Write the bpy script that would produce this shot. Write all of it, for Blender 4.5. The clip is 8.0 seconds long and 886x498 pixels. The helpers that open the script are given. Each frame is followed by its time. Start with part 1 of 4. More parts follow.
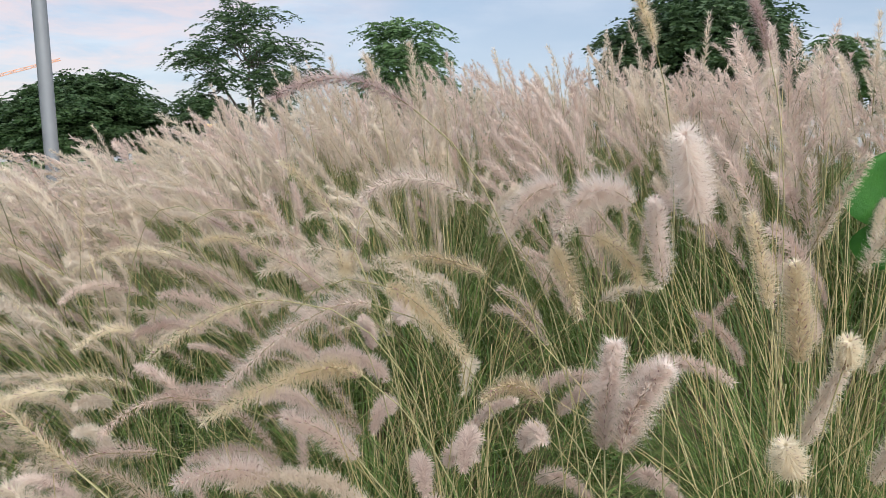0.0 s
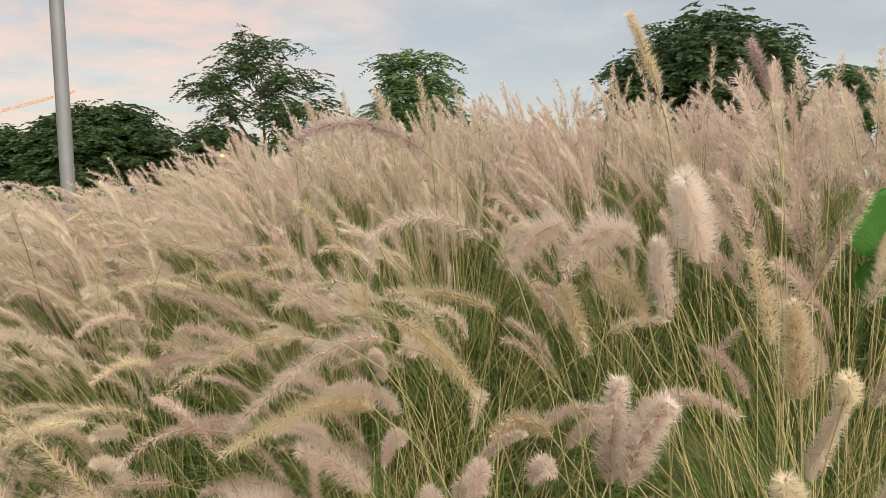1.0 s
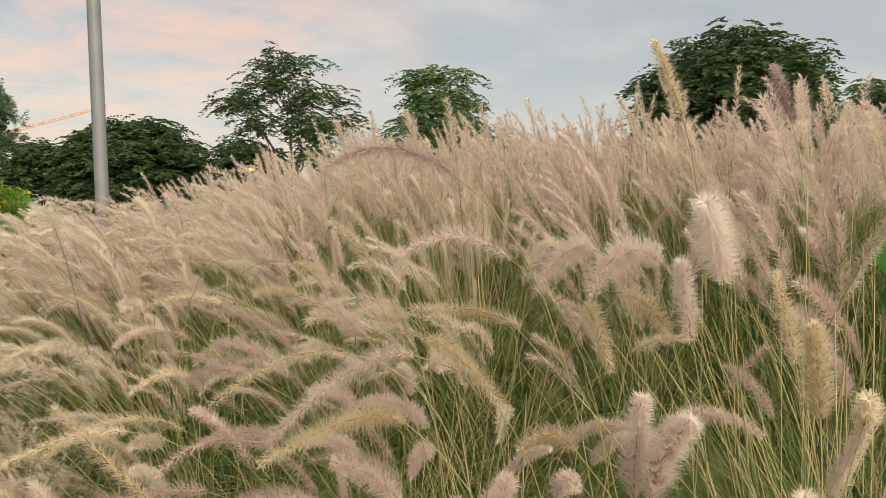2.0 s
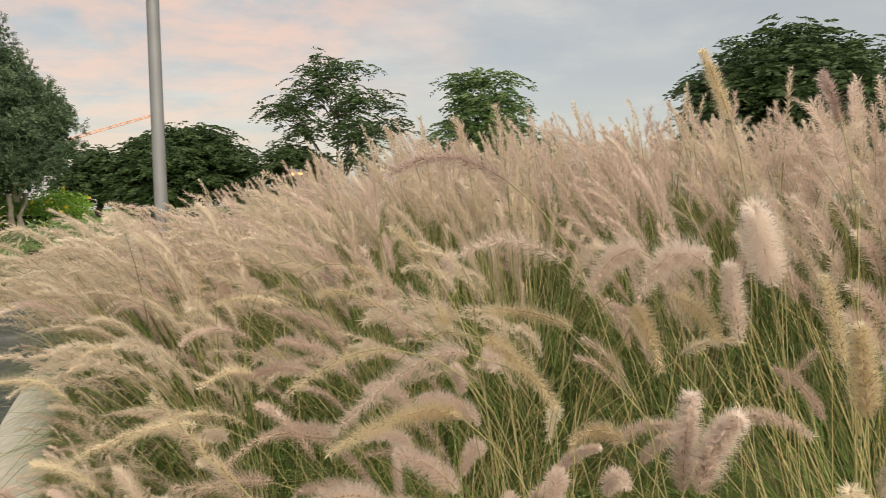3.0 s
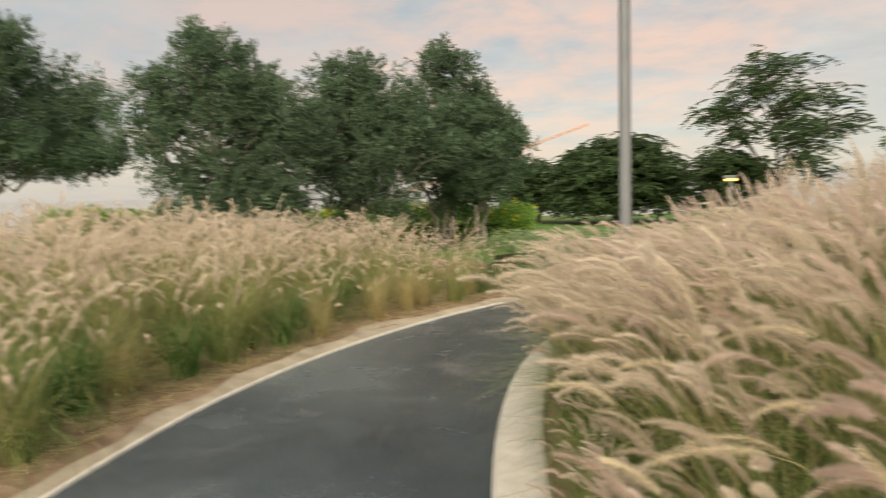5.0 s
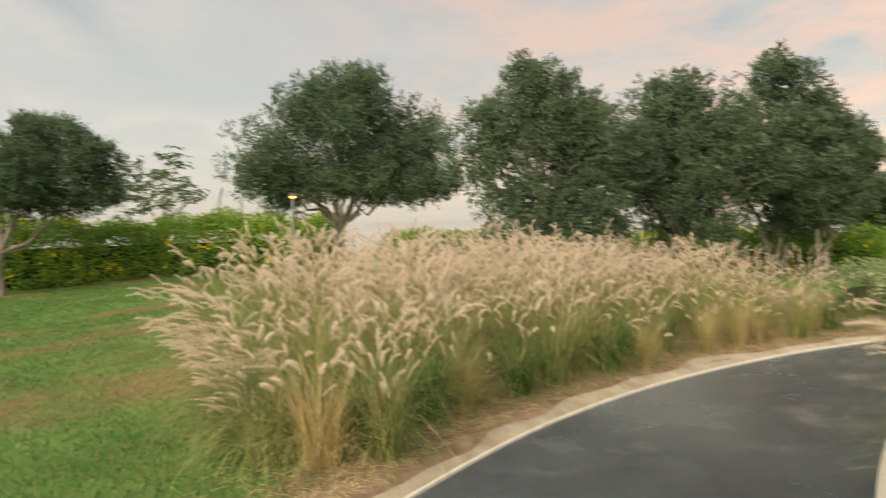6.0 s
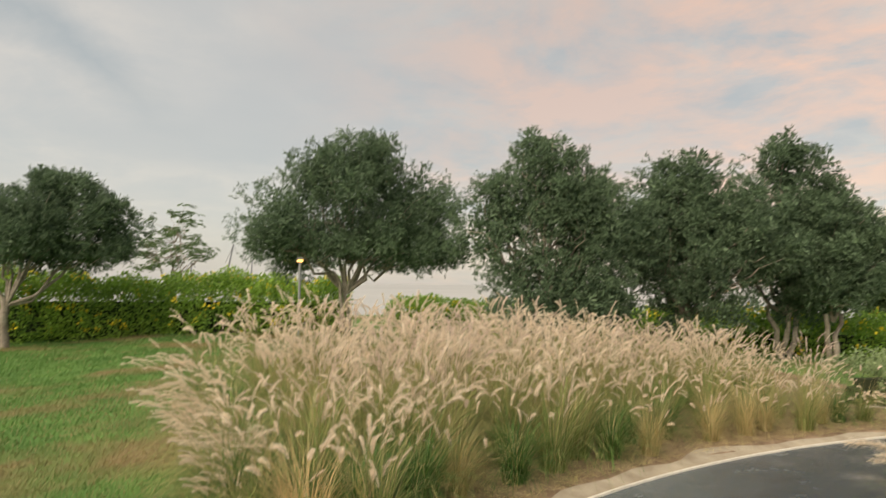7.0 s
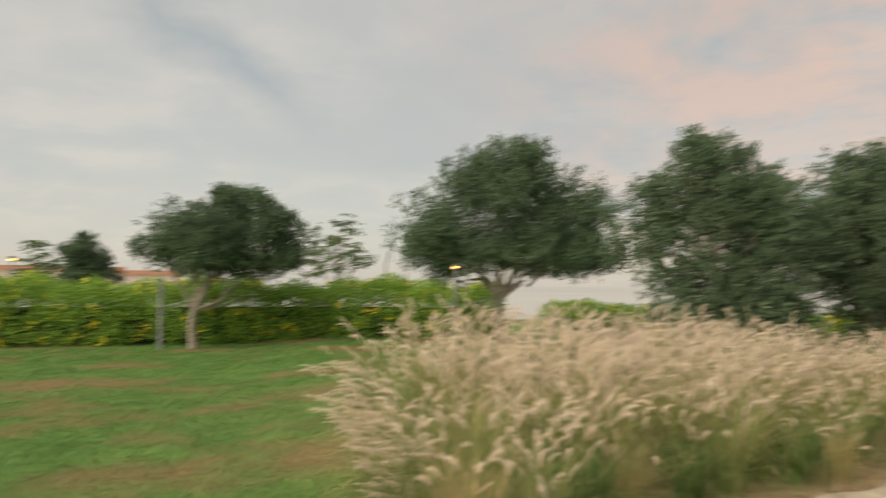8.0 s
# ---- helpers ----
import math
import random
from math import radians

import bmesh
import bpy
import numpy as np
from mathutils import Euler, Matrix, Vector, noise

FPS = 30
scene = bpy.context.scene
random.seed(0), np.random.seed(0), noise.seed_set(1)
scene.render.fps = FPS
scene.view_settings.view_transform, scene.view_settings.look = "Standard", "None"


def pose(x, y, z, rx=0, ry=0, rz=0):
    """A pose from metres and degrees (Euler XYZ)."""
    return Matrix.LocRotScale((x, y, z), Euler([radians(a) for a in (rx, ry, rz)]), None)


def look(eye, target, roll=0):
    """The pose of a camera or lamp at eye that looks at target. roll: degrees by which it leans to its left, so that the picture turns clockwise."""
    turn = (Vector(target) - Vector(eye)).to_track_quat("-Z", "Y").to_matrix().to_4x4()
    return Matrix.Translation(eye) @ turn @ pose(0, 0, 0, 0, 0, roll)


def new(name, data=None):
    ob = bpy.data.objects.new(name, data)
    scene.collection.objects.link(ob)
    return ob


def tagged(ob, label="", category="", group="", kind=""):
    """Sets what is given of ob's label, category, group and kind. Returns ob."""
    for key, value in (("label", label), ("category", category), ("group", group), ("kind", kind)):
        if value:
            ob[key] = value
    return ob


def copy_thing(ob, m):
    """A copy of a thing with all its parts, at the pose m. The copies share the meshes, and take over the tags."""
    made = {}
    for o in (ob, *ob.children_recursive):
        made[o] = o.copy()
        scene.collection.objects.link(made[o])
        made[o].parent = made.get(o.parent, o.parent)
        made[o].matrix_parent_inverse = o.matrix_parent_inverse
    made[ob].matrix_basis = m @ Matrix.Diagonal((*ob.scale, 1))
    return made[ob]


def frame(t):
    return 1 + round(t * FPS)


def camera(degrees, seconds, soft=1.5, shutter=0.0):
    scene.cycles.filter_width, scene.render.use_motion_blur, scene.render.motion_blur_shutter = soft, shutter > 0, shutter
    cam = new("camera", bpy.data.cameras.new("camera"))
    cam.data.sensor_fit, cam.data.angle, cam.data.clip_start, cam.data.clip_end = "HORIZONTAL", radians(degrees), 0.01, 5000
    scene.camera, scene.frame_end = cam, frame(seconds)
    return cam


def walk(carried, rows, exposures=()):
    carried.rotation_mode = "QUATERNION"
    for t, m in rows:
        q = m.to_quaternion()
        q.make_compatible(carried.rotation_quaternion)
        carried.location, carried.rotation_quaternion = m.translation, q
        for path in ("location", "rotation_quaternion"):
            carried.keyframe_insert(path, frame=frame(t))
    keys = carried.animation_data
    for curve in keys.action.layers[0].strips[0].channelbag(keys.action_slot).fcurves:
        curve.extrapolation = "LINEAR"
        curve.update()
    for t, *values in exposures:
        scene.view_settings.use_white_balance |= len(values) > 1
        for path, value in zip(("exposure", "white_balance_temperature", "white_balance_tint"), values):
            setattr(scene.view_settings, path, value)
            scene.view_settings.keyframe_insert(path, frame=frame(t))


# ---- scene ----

# ---------------------------------------------------------------- camera
cam = camera(63.9, 8.0, soft=0.85, shutter=0.45)
ROWS = [  # seconds, x, y, z, yaw, pitch, lean
    (0.0, .072, .019, 1.203, -.07, -9.18, -.15),
    (0.5, .071, .004, 1.212, .28, -8.03, .0),
    (1.0, .071, -.009, 1.219, .66, -6.90, .0),
    (1.5, .068, -.023, 1.225, 1.51, -6.15, -.2),
    (3.0, .053, -.091, 1.236, 6.16, -5.54, .2),
    (3.5, .040, -.113, 1.239, 9.76, -5.91, .2),
    (4.0, .010, -.135, 1.252, 16.72, -5.22, -.3),
    (4.5, -.045, -.193, 1.282, 26.90, -4.85, -.3),
    (5.0, -.163, -.302, 1.312, 38.95, -4.62, 1.5),
    (5.2, -.202, -.369, 1.346, 43.32, -4.42, 2.3),
    (6.3, -.300, -.455, 1.378, 67.79, -1.2, .8),
    (6.5, -.300, -.450, 1.400, 68.66, -.4, .4),
    (7.0, -.285, -.390, 1.480, 64.0, 2.85, -.6),
    (7.5, -.285, -.390, 1.537, 62.94, 4.65, -.4),
    (8.0, -.315, -.460, 1.537, 76.11, 3.0, -.3),
]
EXPOSURES = [(0.0, 0.33, 5800, 8), (0.5, 0.3, 6100, 8), (1.0, 0.25, 7050, 9), (3.0, 0.17, 7350, 9), (5.0, 0.2, 7500, 8), (6.5, 0.32, 8200, 9), (7.2, 0.13, 7650, 9), (8.0, 0.11, 7800, 8)]
walk(cam, [(t, pose(x, y, z, 90 + p, r, w)) for t, x, y, z, w, p, r in ROWS], EXPOSURES)

# ---------------------------------------------------------------- sky and sun
SUN_AZ, SUN_EL = radians(150), radians(40)
world = bpy.data.worlds.new("dusk_sky")
scene.world = world
world.use_nodes = True


def node(tree, kind, **values):
    n = tree.nodes.new(kind)
    for key, value in values.items():
        n.inputs[key].default_value = value
    return n


def mixer(tree, a, b, fac, blend="MIX"):
    n = tree.nodes.new("ShaderNodeMix")
    n.data_type, n.blend_type = "RGBA", blend
    for slot, value in ((0, fac), (6, a), (7, b)):
        if hasattr(value, "is_linked"):
            tree.links.new(value, n.inputs[slot])
        else:
            n.inputs[slot].default_value = value if slot == 0 else (*value, 1)
    return n.outputs[2]


def ramp(tree, fac, stops):
    n = tree.nodes.new("ShaderNodeValToRGB")
    while len(n.color_ramp.elements) < len(stops):
        n.color_ramp.elements.new(0.5)
    for e, (at, c) in zip(n.color_ramp.elements, stops):
        e.position, e.color = at, (*(c if isinstance(c, tuple) else (c, c, c)), 1)
    tree.links.new(fac, n.inputs[0])
    return n.outputs[0]


def calc(tree, op, a, b=0.0, clamp=False):
    n = tree.nodes.new("ShaderNodeMath")
    n.operation, n.use_clamp = op, clamp
    for slot, value in ((0, a), (1, b)):
        if hasattr(value, "is_linked"):
            tree.links.new(value, n.inputs[slot])
        else:
            n.inputs[slot].default_value = value
    return n.outputs[0]


def build_sky():
    tr = world.node_tree
    bg, link = tr.nodes["Background"], tr.links.new
    sky = tr.nodes.new("ShaderNodeTexSky")
    sky.sky_type, sky.sun_disc = "NISHITA", False
    sky.sun_elevation, sky.sun_rotation = radians(40), radians(150)
    co = tr.nodes.new("ShaderNodeTexCoord")
    sep = tr.nodes.new("ShaderNodeSeparateXYZ")
    link(co.outputs["Generated"], sep.inputs[0])
    up = calc(tr, "MAXIMUM", sep.outputs[2], 0.0)
    flat = calc(tr, "ADD", up, 0.16)
    comb = tr.nodes.new("ShaderNodeCombineXYZ")
    link(calc(tr, "DIVIDE", sep.outputs[0], flat), comb.inputs[0])
    link(calc(tr, "DIVIDE", sep.outputs[1], flat), comb.inputs[1])
    big = node(tr, "ShaderNodeTexNoise", Scale=1.9, Detail=9.0, Roughness=0.6, Distortion=0.25)
    fine = node(tr, "ShaderNodeTexNoise", Scale=2.3, Detail=9.0, Roughness=0.62, Distortion=0.3)
    wide = node(tr, "ShaderNodeTexNoise", Scale=0.42, Detail=3.0, Roughness=0.5)
    for n in (big, fine, wide):
        link(comb.outputs[0], n.inputs["Vector"])
    veil = ramp(tr, big.outputs["Fac"], [(0.34, (.45, .50, .56)), (0.47, (.53, .55, .59)), (0.62, (.67, .65, .65))])
    # glow of the low sun on the cloud deck, strongest to the north-west
    toward = tr.nodes.new("ShaderNodeVectorMath")
    toward.operation = "DOT_PRODUCT"
    toward.inputs[1].default_value = (-0.60, 0.72, 0.35)
    link(co.outputs["Generated"], toward.inputs[0])
    near_glow = calc(tr, "MULTIPLY", calc(tr, "SUBTRACT", toward.outputs["Value"], 0.78), 6.0, True)
    patch = ramp(tr, fine.outputs["Fac"], [(0.38, 0.0), (0.59, 1.0)])
    pink = mixer(tr, veil, (.93, .63, .51), calc(tr, "MULTIPLY", near_glow, patch, True))
    dark = ramp(tr, wide.outputs["Fac"], [(0.47, 0.0), (0.60, 0.85)])
    deck = mixer(tr, pink, (.43, .47, .53), calc(tr, "MULTIPLY", dark, calc(tr, "SUBTRACT", 1.0, calc(tr, "MULTIPLY", near_glow, 0.55))))
    west = tr.nodes.new("ShaderNodeVectorMath")
    west.operation = "DOT_PRODUCT"
    west.inputs[1].default_value = (-0.90, -0.12, 0.42)
    link(co.outputs["Generated"], west.inputs[0])
    deck = mixer(tr, deck, (.71, .74, .78), calc(tr, "MULTIPLY", calc(tr, "SUBTRACT", west.outputs["Value"], 0.80), 2.4, True))
    # a long blue-grey streak of cloud in the west
    def run(ax, ay):
        return calc(tr, "ADD", calc(tr, "MULTIPLY", calc(tr, "DIVIDE", sep.outputs[0], flat), ax), calc(tr, "MULTIPLY", calc(tr, "DIVIDE", sep.outputs[1], flat), ay))
    wavy = calc(tr, "MULTIPLY", calc(tr, "SUBTRACT", fine.outputs["Fac"], 0.5), 0.42)
    away = calc(tr, "ABSOLUTE", calc(tr, "ADD", calc(tr, "ADD", run(.495, .869), 1.148), wavy))
    band = ramp(tr, away, [(0.0, 1.0), (0.17, 0.0)])
    head, tail = ramp(tr, calc(tr, "MULTIPLY", run(-.869, .495), 0.25), [(0.30, 0.0), (0.36, 1.0)]), ramp(tr, calc(tr, "MULTIPLY", run(-.869, .495), 0.25), [(0.48, 1.0), (0.66, 0.0)])
    streak = calc(tr, "MULTIPLY", calc(tr, "MULTIPLY", band, head), calc(tr, "MULTIPLY", tail, 0.75))
    deck = mixer(tr, deck, (.40, .47, .54), streak)
    low = ramp(tr, up, [(0.0, 1.0), (0.16, 0.0)])
    deck = mixer(tr, deck, (.62, .62, .66), calc(tr, "MULTIPLY", low, 0.75))
    deck = mixer(tr, deck, sky.outputs[0], 0.04)
    link(deck, bg.inputs["Color"])
    bg.inputs["Strength"].default_value = 0.73


build_sky()
sun = new("sun", bpy.data.lights.new("sun", "SUN"))
sun.data.energy, sun.data.angle, sun.data.color = 3.4, radians(60), (1.0, 0.91, 0.79)
sun.matrix_world = look((0, 0, 40), (40 * math.sin(SUN_AZ + math.pi) / math.tan(SUN_EL), 40 * math.cos(SUN_AZ + math.pi) / math.tan(SUN_EL), 0))


# ---------------------------------------------------------------- materials
def surface(name, low, high, rough=0.7, scale=6.0, islands=0.0, translucent=0.0, bump=0.0, bump_scale=60.0, accent=None, accent_at=0.6, metal=0.0, objects=0.0, spec=0.3):
    m = bpy.data.materials.new(name)
    m.use_nodes = True
    tr = m.node_tree
    bsdf, out = tr.nodes["Principled BSDF"], tr.nodes["Material Output"]
    co = tr.nodes.new("ShaderNodeTexCoord")
    noise_node = node(tr, "ShaderNodeTexNoise", Scale=scale, Detail=6.0, Roughness=0.6)
    tr.links.new(co.outputs["Object"], noise_node.inputs["Vector"])
    fac = ramp(tr, noise_node.outputs["Fac"], [(0.3, 0.0), (0.7, 1.0)])
    if islands:
        geo = tr.nodes.new("ShaderNodeNewGeometry")
        fac = calc(tr, "ADD", calc(tr, "MULTIPLY", fac, 1 - islands), calc(tr, "MULTIPLY", geo.outputs["Random Per Island"], islands))
    if objects:
        info = tr.nodes.new("ShaderNodeObjectInfo")
        fac = calc(tr, "ADD", calc(tr, "MULTIPLY", fac, 1 - objects), calc(tr, "MULTIPLY", info.outputs["Random"], objects))
    colour = mixer(tr, low, high, fac)
    if accent:
        other = node(tr, "ShaderNodeTexNoise", Scale=scale * 0.23, Detail=4.0, Roughness=0.6)
        tr.links.new(co.outputs["Object"], other.inputs["Vector"])
        spot = ramp(tr, other.outputs["Fac"], [(accent_at - 0.06, 0.0), (accent_at + 0.08, 1.0)])
        colour = mixer(tr, colour, accent, spot)
    tr.links.new(colour, bsdf.inputs["Base Color"])
    bsdf.inputs["Roughness"].default_value = rough
    bsdf.inputs["Metallic"].default_value = metal
    bsdf.inputs["Specular IOR Level"].default_value = spec
    if bump:
        b = node(tr, "ShaderNodeBump", Strength=bump, Distance=0.02)
        grit = node(tr, "ShaderNodeTexNoise", Scale=bump_scale, Detail=5.0, Roughness=0.65)
        tr.links.new(co.outputs["Object"], grit.inputs["Vector"])
        tr.links.new(grit.outputs["Fac"], b.inputs["Height"])
        tr.links.new(b.outputs["Normal"], bsdf.inputs["Normal"])
    if translucent:
        thin = tr.nodes.new("ShaderNodeBsdfTranslucent")
        tr.links.new(colour, thin.inputs["Color"])
        both = tr.nodes.new("ShaderNodeMixShader")
        both.inputs[0].default_value = translucent
        tr.links.new(bsdf.outputs[0], both.inputs[1])
        tr.links.new(thin.outputs[0], both.inputs[2])
        tr.links.new(both.outputs[0], out.inputs["Surface"])
    return m


BLADE = surface("green_blades", (.014, .048, .009), (.29, .40, .11), 0.5, 2.0, islands=0.75, translucent=0.18, objects=0.12)
BANK_BLADE = surface("bank_blades", (.05, .12, .03), (.53, .60, .22), 0.55, 2.0, islands=0.7, translucent=0.3, objects=0.2)
GREEN_TUFT = surface("green_tuft_blades", (.022, .08, .02), (.17, .33, .085), 0.5, 2.0, islands=0.7, translucent=0.25, objects=0.15)
STRAW = surface("straw_blades", (.46, .36, .15), (.80, .69, .40), 0.65, 2.0, islands=0.8, translucent=0.25)
RUST = surface("golden_straw", (.60, .40, .19), (.84, .68, .40), 0.65, 2.0, islands=0.8, translucent=0.25)
PLUME = surface("plume_bristles", (.59, .475, .375), (.97, .89, .75), 0.8, 3.0, islands=0.5, translucent=0.4, objects=0.25)
BANK_PLUME = surface("bank_bristles", (.70, .57, .46), (.97, .88, .74), 0.8, 3.0, islands=0.5, translucent=0.35, objects=0.25)
PINK = surface("pink_bristles", (.59, .455, .40), (.97, .85, .75), 0.8, 3.0, islands=0.6, translucent=0.4)
SEED = surface("plume_spikelets", (.30, .18, .19), (.56, .42, .36), 0.7, 3.0, islands=0.7)
STALK = surface("plume_stalks", (.19, .19, .08), (.44, .38, .20), 0.6, 4.0, islands=0.6)
OLIVE = surface("olive_leaves", (.017, .042, .022), (.19, .285, .165), 0.5, 1.2, islands=0.65, translucent=0.2)
FERNY = surface("feathery_leaves", (.022, .052, .02), (.10, .155, .06), 0.5, 1.2, islands=0.6, translucent=0.25)
PALE_FERNY = surface("pale_feathery_leaves", (.05, .105, .035), (.17, .26, .10), 0.5, 1.2, islands=0.6, translucent=0.25)
HEDGE = surface("hedge_leaves", (.09, .22, .04), (.40, .60, .11), 0.45, 1.0, islands=0.65, translucent=0.3)
CLIPPED = surface("clipped_leaves", (.14, .22, .09), (.36, .45, .24), 0.55, 1.0, islands=0.6, translucent=0.2)
# near-black colour that stands in for the shade deep inside the hedges
INNER = surface("painted_inner_shade", (.02, .03, .012), (.05, .06, .03), 0.9, 5.0)
FLOWER = surface("yellow_petals", (.80, .58, .03), (.95, .80, .10), 0.6, 5.0, islands=0.7, translucent=0.2)
BARK = surface("grey_bark", (.20, .17, .14), (.42, .37, .31), 0.9, 9.0, bump=0.6, bump_scale=30)
DARK_BARK = surface("dark_bark", (.07, .06, .05), (.17, .14, .11), 0.9, 9.0, bump=0.6, bump_scale=30)
LAWN = surface("lawn_turf", (.07, .165, .036), (.14, .265, .066), 0.9, 1.6, bump=0.6, bump_scale=45, accent=(.22, .165, .08), accent_at=0.55)
TURF = surface("turf_blades", (.045, .13, .026), (.13, .25, .062), 0.7, 1.6, islands=0.45, translucent=0.25, accent=(.28, .22, .105), accent_at=0.55)
DRY_TURF = surface("dry_turf_blades", (.22, .165, .085), (.44, .36, .20), 0.8, 3.0, islands=0.6, translucent=0.2)
# distance haze put into the ground colour as a pale grey
HAZE = surface("painted_far_haze", (.38, .39, .40), (.46, .47, .47), 0.95, 0.01)
SOIL = surface("bed_soil", (.17, .115, .075), (.40, .29, .20), 0.95, 7.0, bump=0.9, bump_scale=40)
SAND = surface("sandy_verge", (.30, .25, .185), (.50, .44, .35), 0.95, 4.0, bump=0.4, bump_scale=90)
# the paler accent patches paint some of the damp sheen into the colour
ASPHALT = surface("damp_asphalt_painted_sheen", (.016, .032, .046), (.038, .060, .078), 0.20, 2.4, bump=0.4, bump_scale=170, accent=(.10, .128, .14), accent_at=0.54, spec=0.8)


def uneven_gloss(material, low, high, scale):
    tr = material.node_tree
    co = tr.nodes.new("ShaderNodeTexCoord")
    n = node(tr, "ShaderNodeTexNoise", Scale=scale, Detail=7.0, Roughness=0.65)
    tr.links.new(co.outputs["Object"], n.inputs["Vector"])
    tr.links.new(ramp(tr, n.outputs["Fac"], [(0.38, low), (0.62, high)]), tr.nodes["Principled BSDF"].inputs["Roughness"])


uneven_gloss(ASPHALT, 0.06, 0.32, 1.1)
KERB = surface("kerb_concrete", (.54, .51, .45), (.70, .67, .60), 0.85, 8.0, bump=0.35, bump_scale=70, accent=(.48, .44, .36), accent_at=0.62)
EDGING = surface("edging_concrete", (.60, .57, .51), (.76, .73, .66), 0.85, 12.0, bump=0.3, bump_scale=90)
STEEL = surface("galvanised_steel", (.22, .23, .245), (.30, .31, .325), 0.5, 3.0, metal=0.25)
ORANGE = surface("orange_paint", (.70, .33, .18), (.80, .42, .25), 0.6, 2.0)
WALLS = surface("pale_render", (.62, .50, .40), (.74, .62, .51), 0.9, 0.6)
ROOFED = surface("roof_tile", (.45, .22, .14), (.56, .30, .20), 0.9, 0.6)
WINDOW = surface("window_glass", (.05, .06, .07), (.10, .11, .12), 0.2, 1.0)


def glowing(name, colour, strength):
    m = bpy.data.materials.new(name)
    m.use_nodes = True
    b = m.node_tree.nodes["Principled BSDF"]
    b.inputs["Base Color"].default_value = (*colour, 1)
    b.inputs["Emission Color"].default_value = (*colour, 1)
    b.inputs["Emission Strength"].default_value = strength
    return m


GLOW = glowing("sodium_lamp", (1.0, .55, .16), 2.6)


# ---------------------------------------------------------------- mesh helpers
def tri_mesh(name, verts, faces, material):
    me = bpy.data.meshes.new(name)
    verts, faces = np.asarray(verts, np.float32), np.asarray(faces, np.int32)
    me.vertices.add(len(verts))
    me.vertices.foreach_set("co", verts.ravel())
    me.loops.add(faces.size)
    me.loops.foreach_set("vertex_index", faces.ravel())
    me.polygons.add(len(faces))
    me.polygons.foreach_set("loop_start", np.arange(0, faces.size, faces.shape[1], dtype=np.int32))
    me.update(calc_edges=True)
    me.validate()
    me.materials.append(material)
    return me


def merged(pieces):
    verts, faces, n = [], [], 0
    for v, f in pieces:
        if len(v):
            verts.append(v)
            faces.append(np.asarray(f) + n)
            n += len(v)
    return np.concatenate(verts), np.concatenate(faces)


def part(name, mesh, parent, label=""):
    ob = new(name, mesh)
    ob.parent = parent
    return tagged(ob, label)


def thing(name, label, category, group="", kind="", at=None):
    ob = new(name)
    ob.empty_display_size = 0.1
    if at is not None:
        ob.matrix_basis = at
    return tagged(ob, label, category, group, kind)


def solid(name, bm, material, parent=None, label="", smooth=False):
    me = bpy.data.meshes.new(name)
    bm.to_mesh(me)
    bm.free()
    me.materials.append(material)
    if smooth:
        for p in me.polygons:
            p.use_smooth = True
    ob = new(name, me)
    if parent:
        ob.parent = parent
    return tagged(ob, label)


def block(bm, lo, hi, bevel=0.0):
    r = bmesh.ops.create_cube(bm, size=1)
    for v in r["verts"]:
        v.co = Vector([(a + b) / 2 + c * (b - a) for a, b, c in zip(lo, hi, v.co)])
    if bevel:
        edges = list({e for v in r["verts"] for e in v.link_edges})
        bmesh.ops.bevel(bm, geom=edges, offset=bevel, segments=2, affect="EDGES")


def tube(points, radii, sides=6):
    """A tapered tube of triangles along points."""
    pts = np.asarray(points, float)
    way = np.gradient(pts, axis=0)
    way /= np.linalg.norm(way, axis=1)[:, None] + 1e-9
    ref = np.where(np.abs(way[:, 2:3]) > 0.9, [[1.0, 0, 0]], [[0, 0, 1.0]])
    a = np.cross(way, ref)
    a /= np.linalg.norm(a, axis=1)[:, None]
    b = np.cross(way, a)
    ang = np.arange(sides) * 2 * np.pi / sides
    ring = a[:, None] * np.cos(ang)[None, :, None] + b[:, None] * np.sin(ang)[None, :, None]
    verts = (pts[:, None] + ring * np.asarray(radii, float)[:, None, None]).reshape(-1, 3)
    faces = []
    for i in range(len(pts) - 1):
        for j in range(sides):
            p, q = i * sides + j, i * sides + (j + 1) % sides
            faces += [(p, q, q + sides), (p, q + sides, p + sides)]
    return verts, np.array(faces)


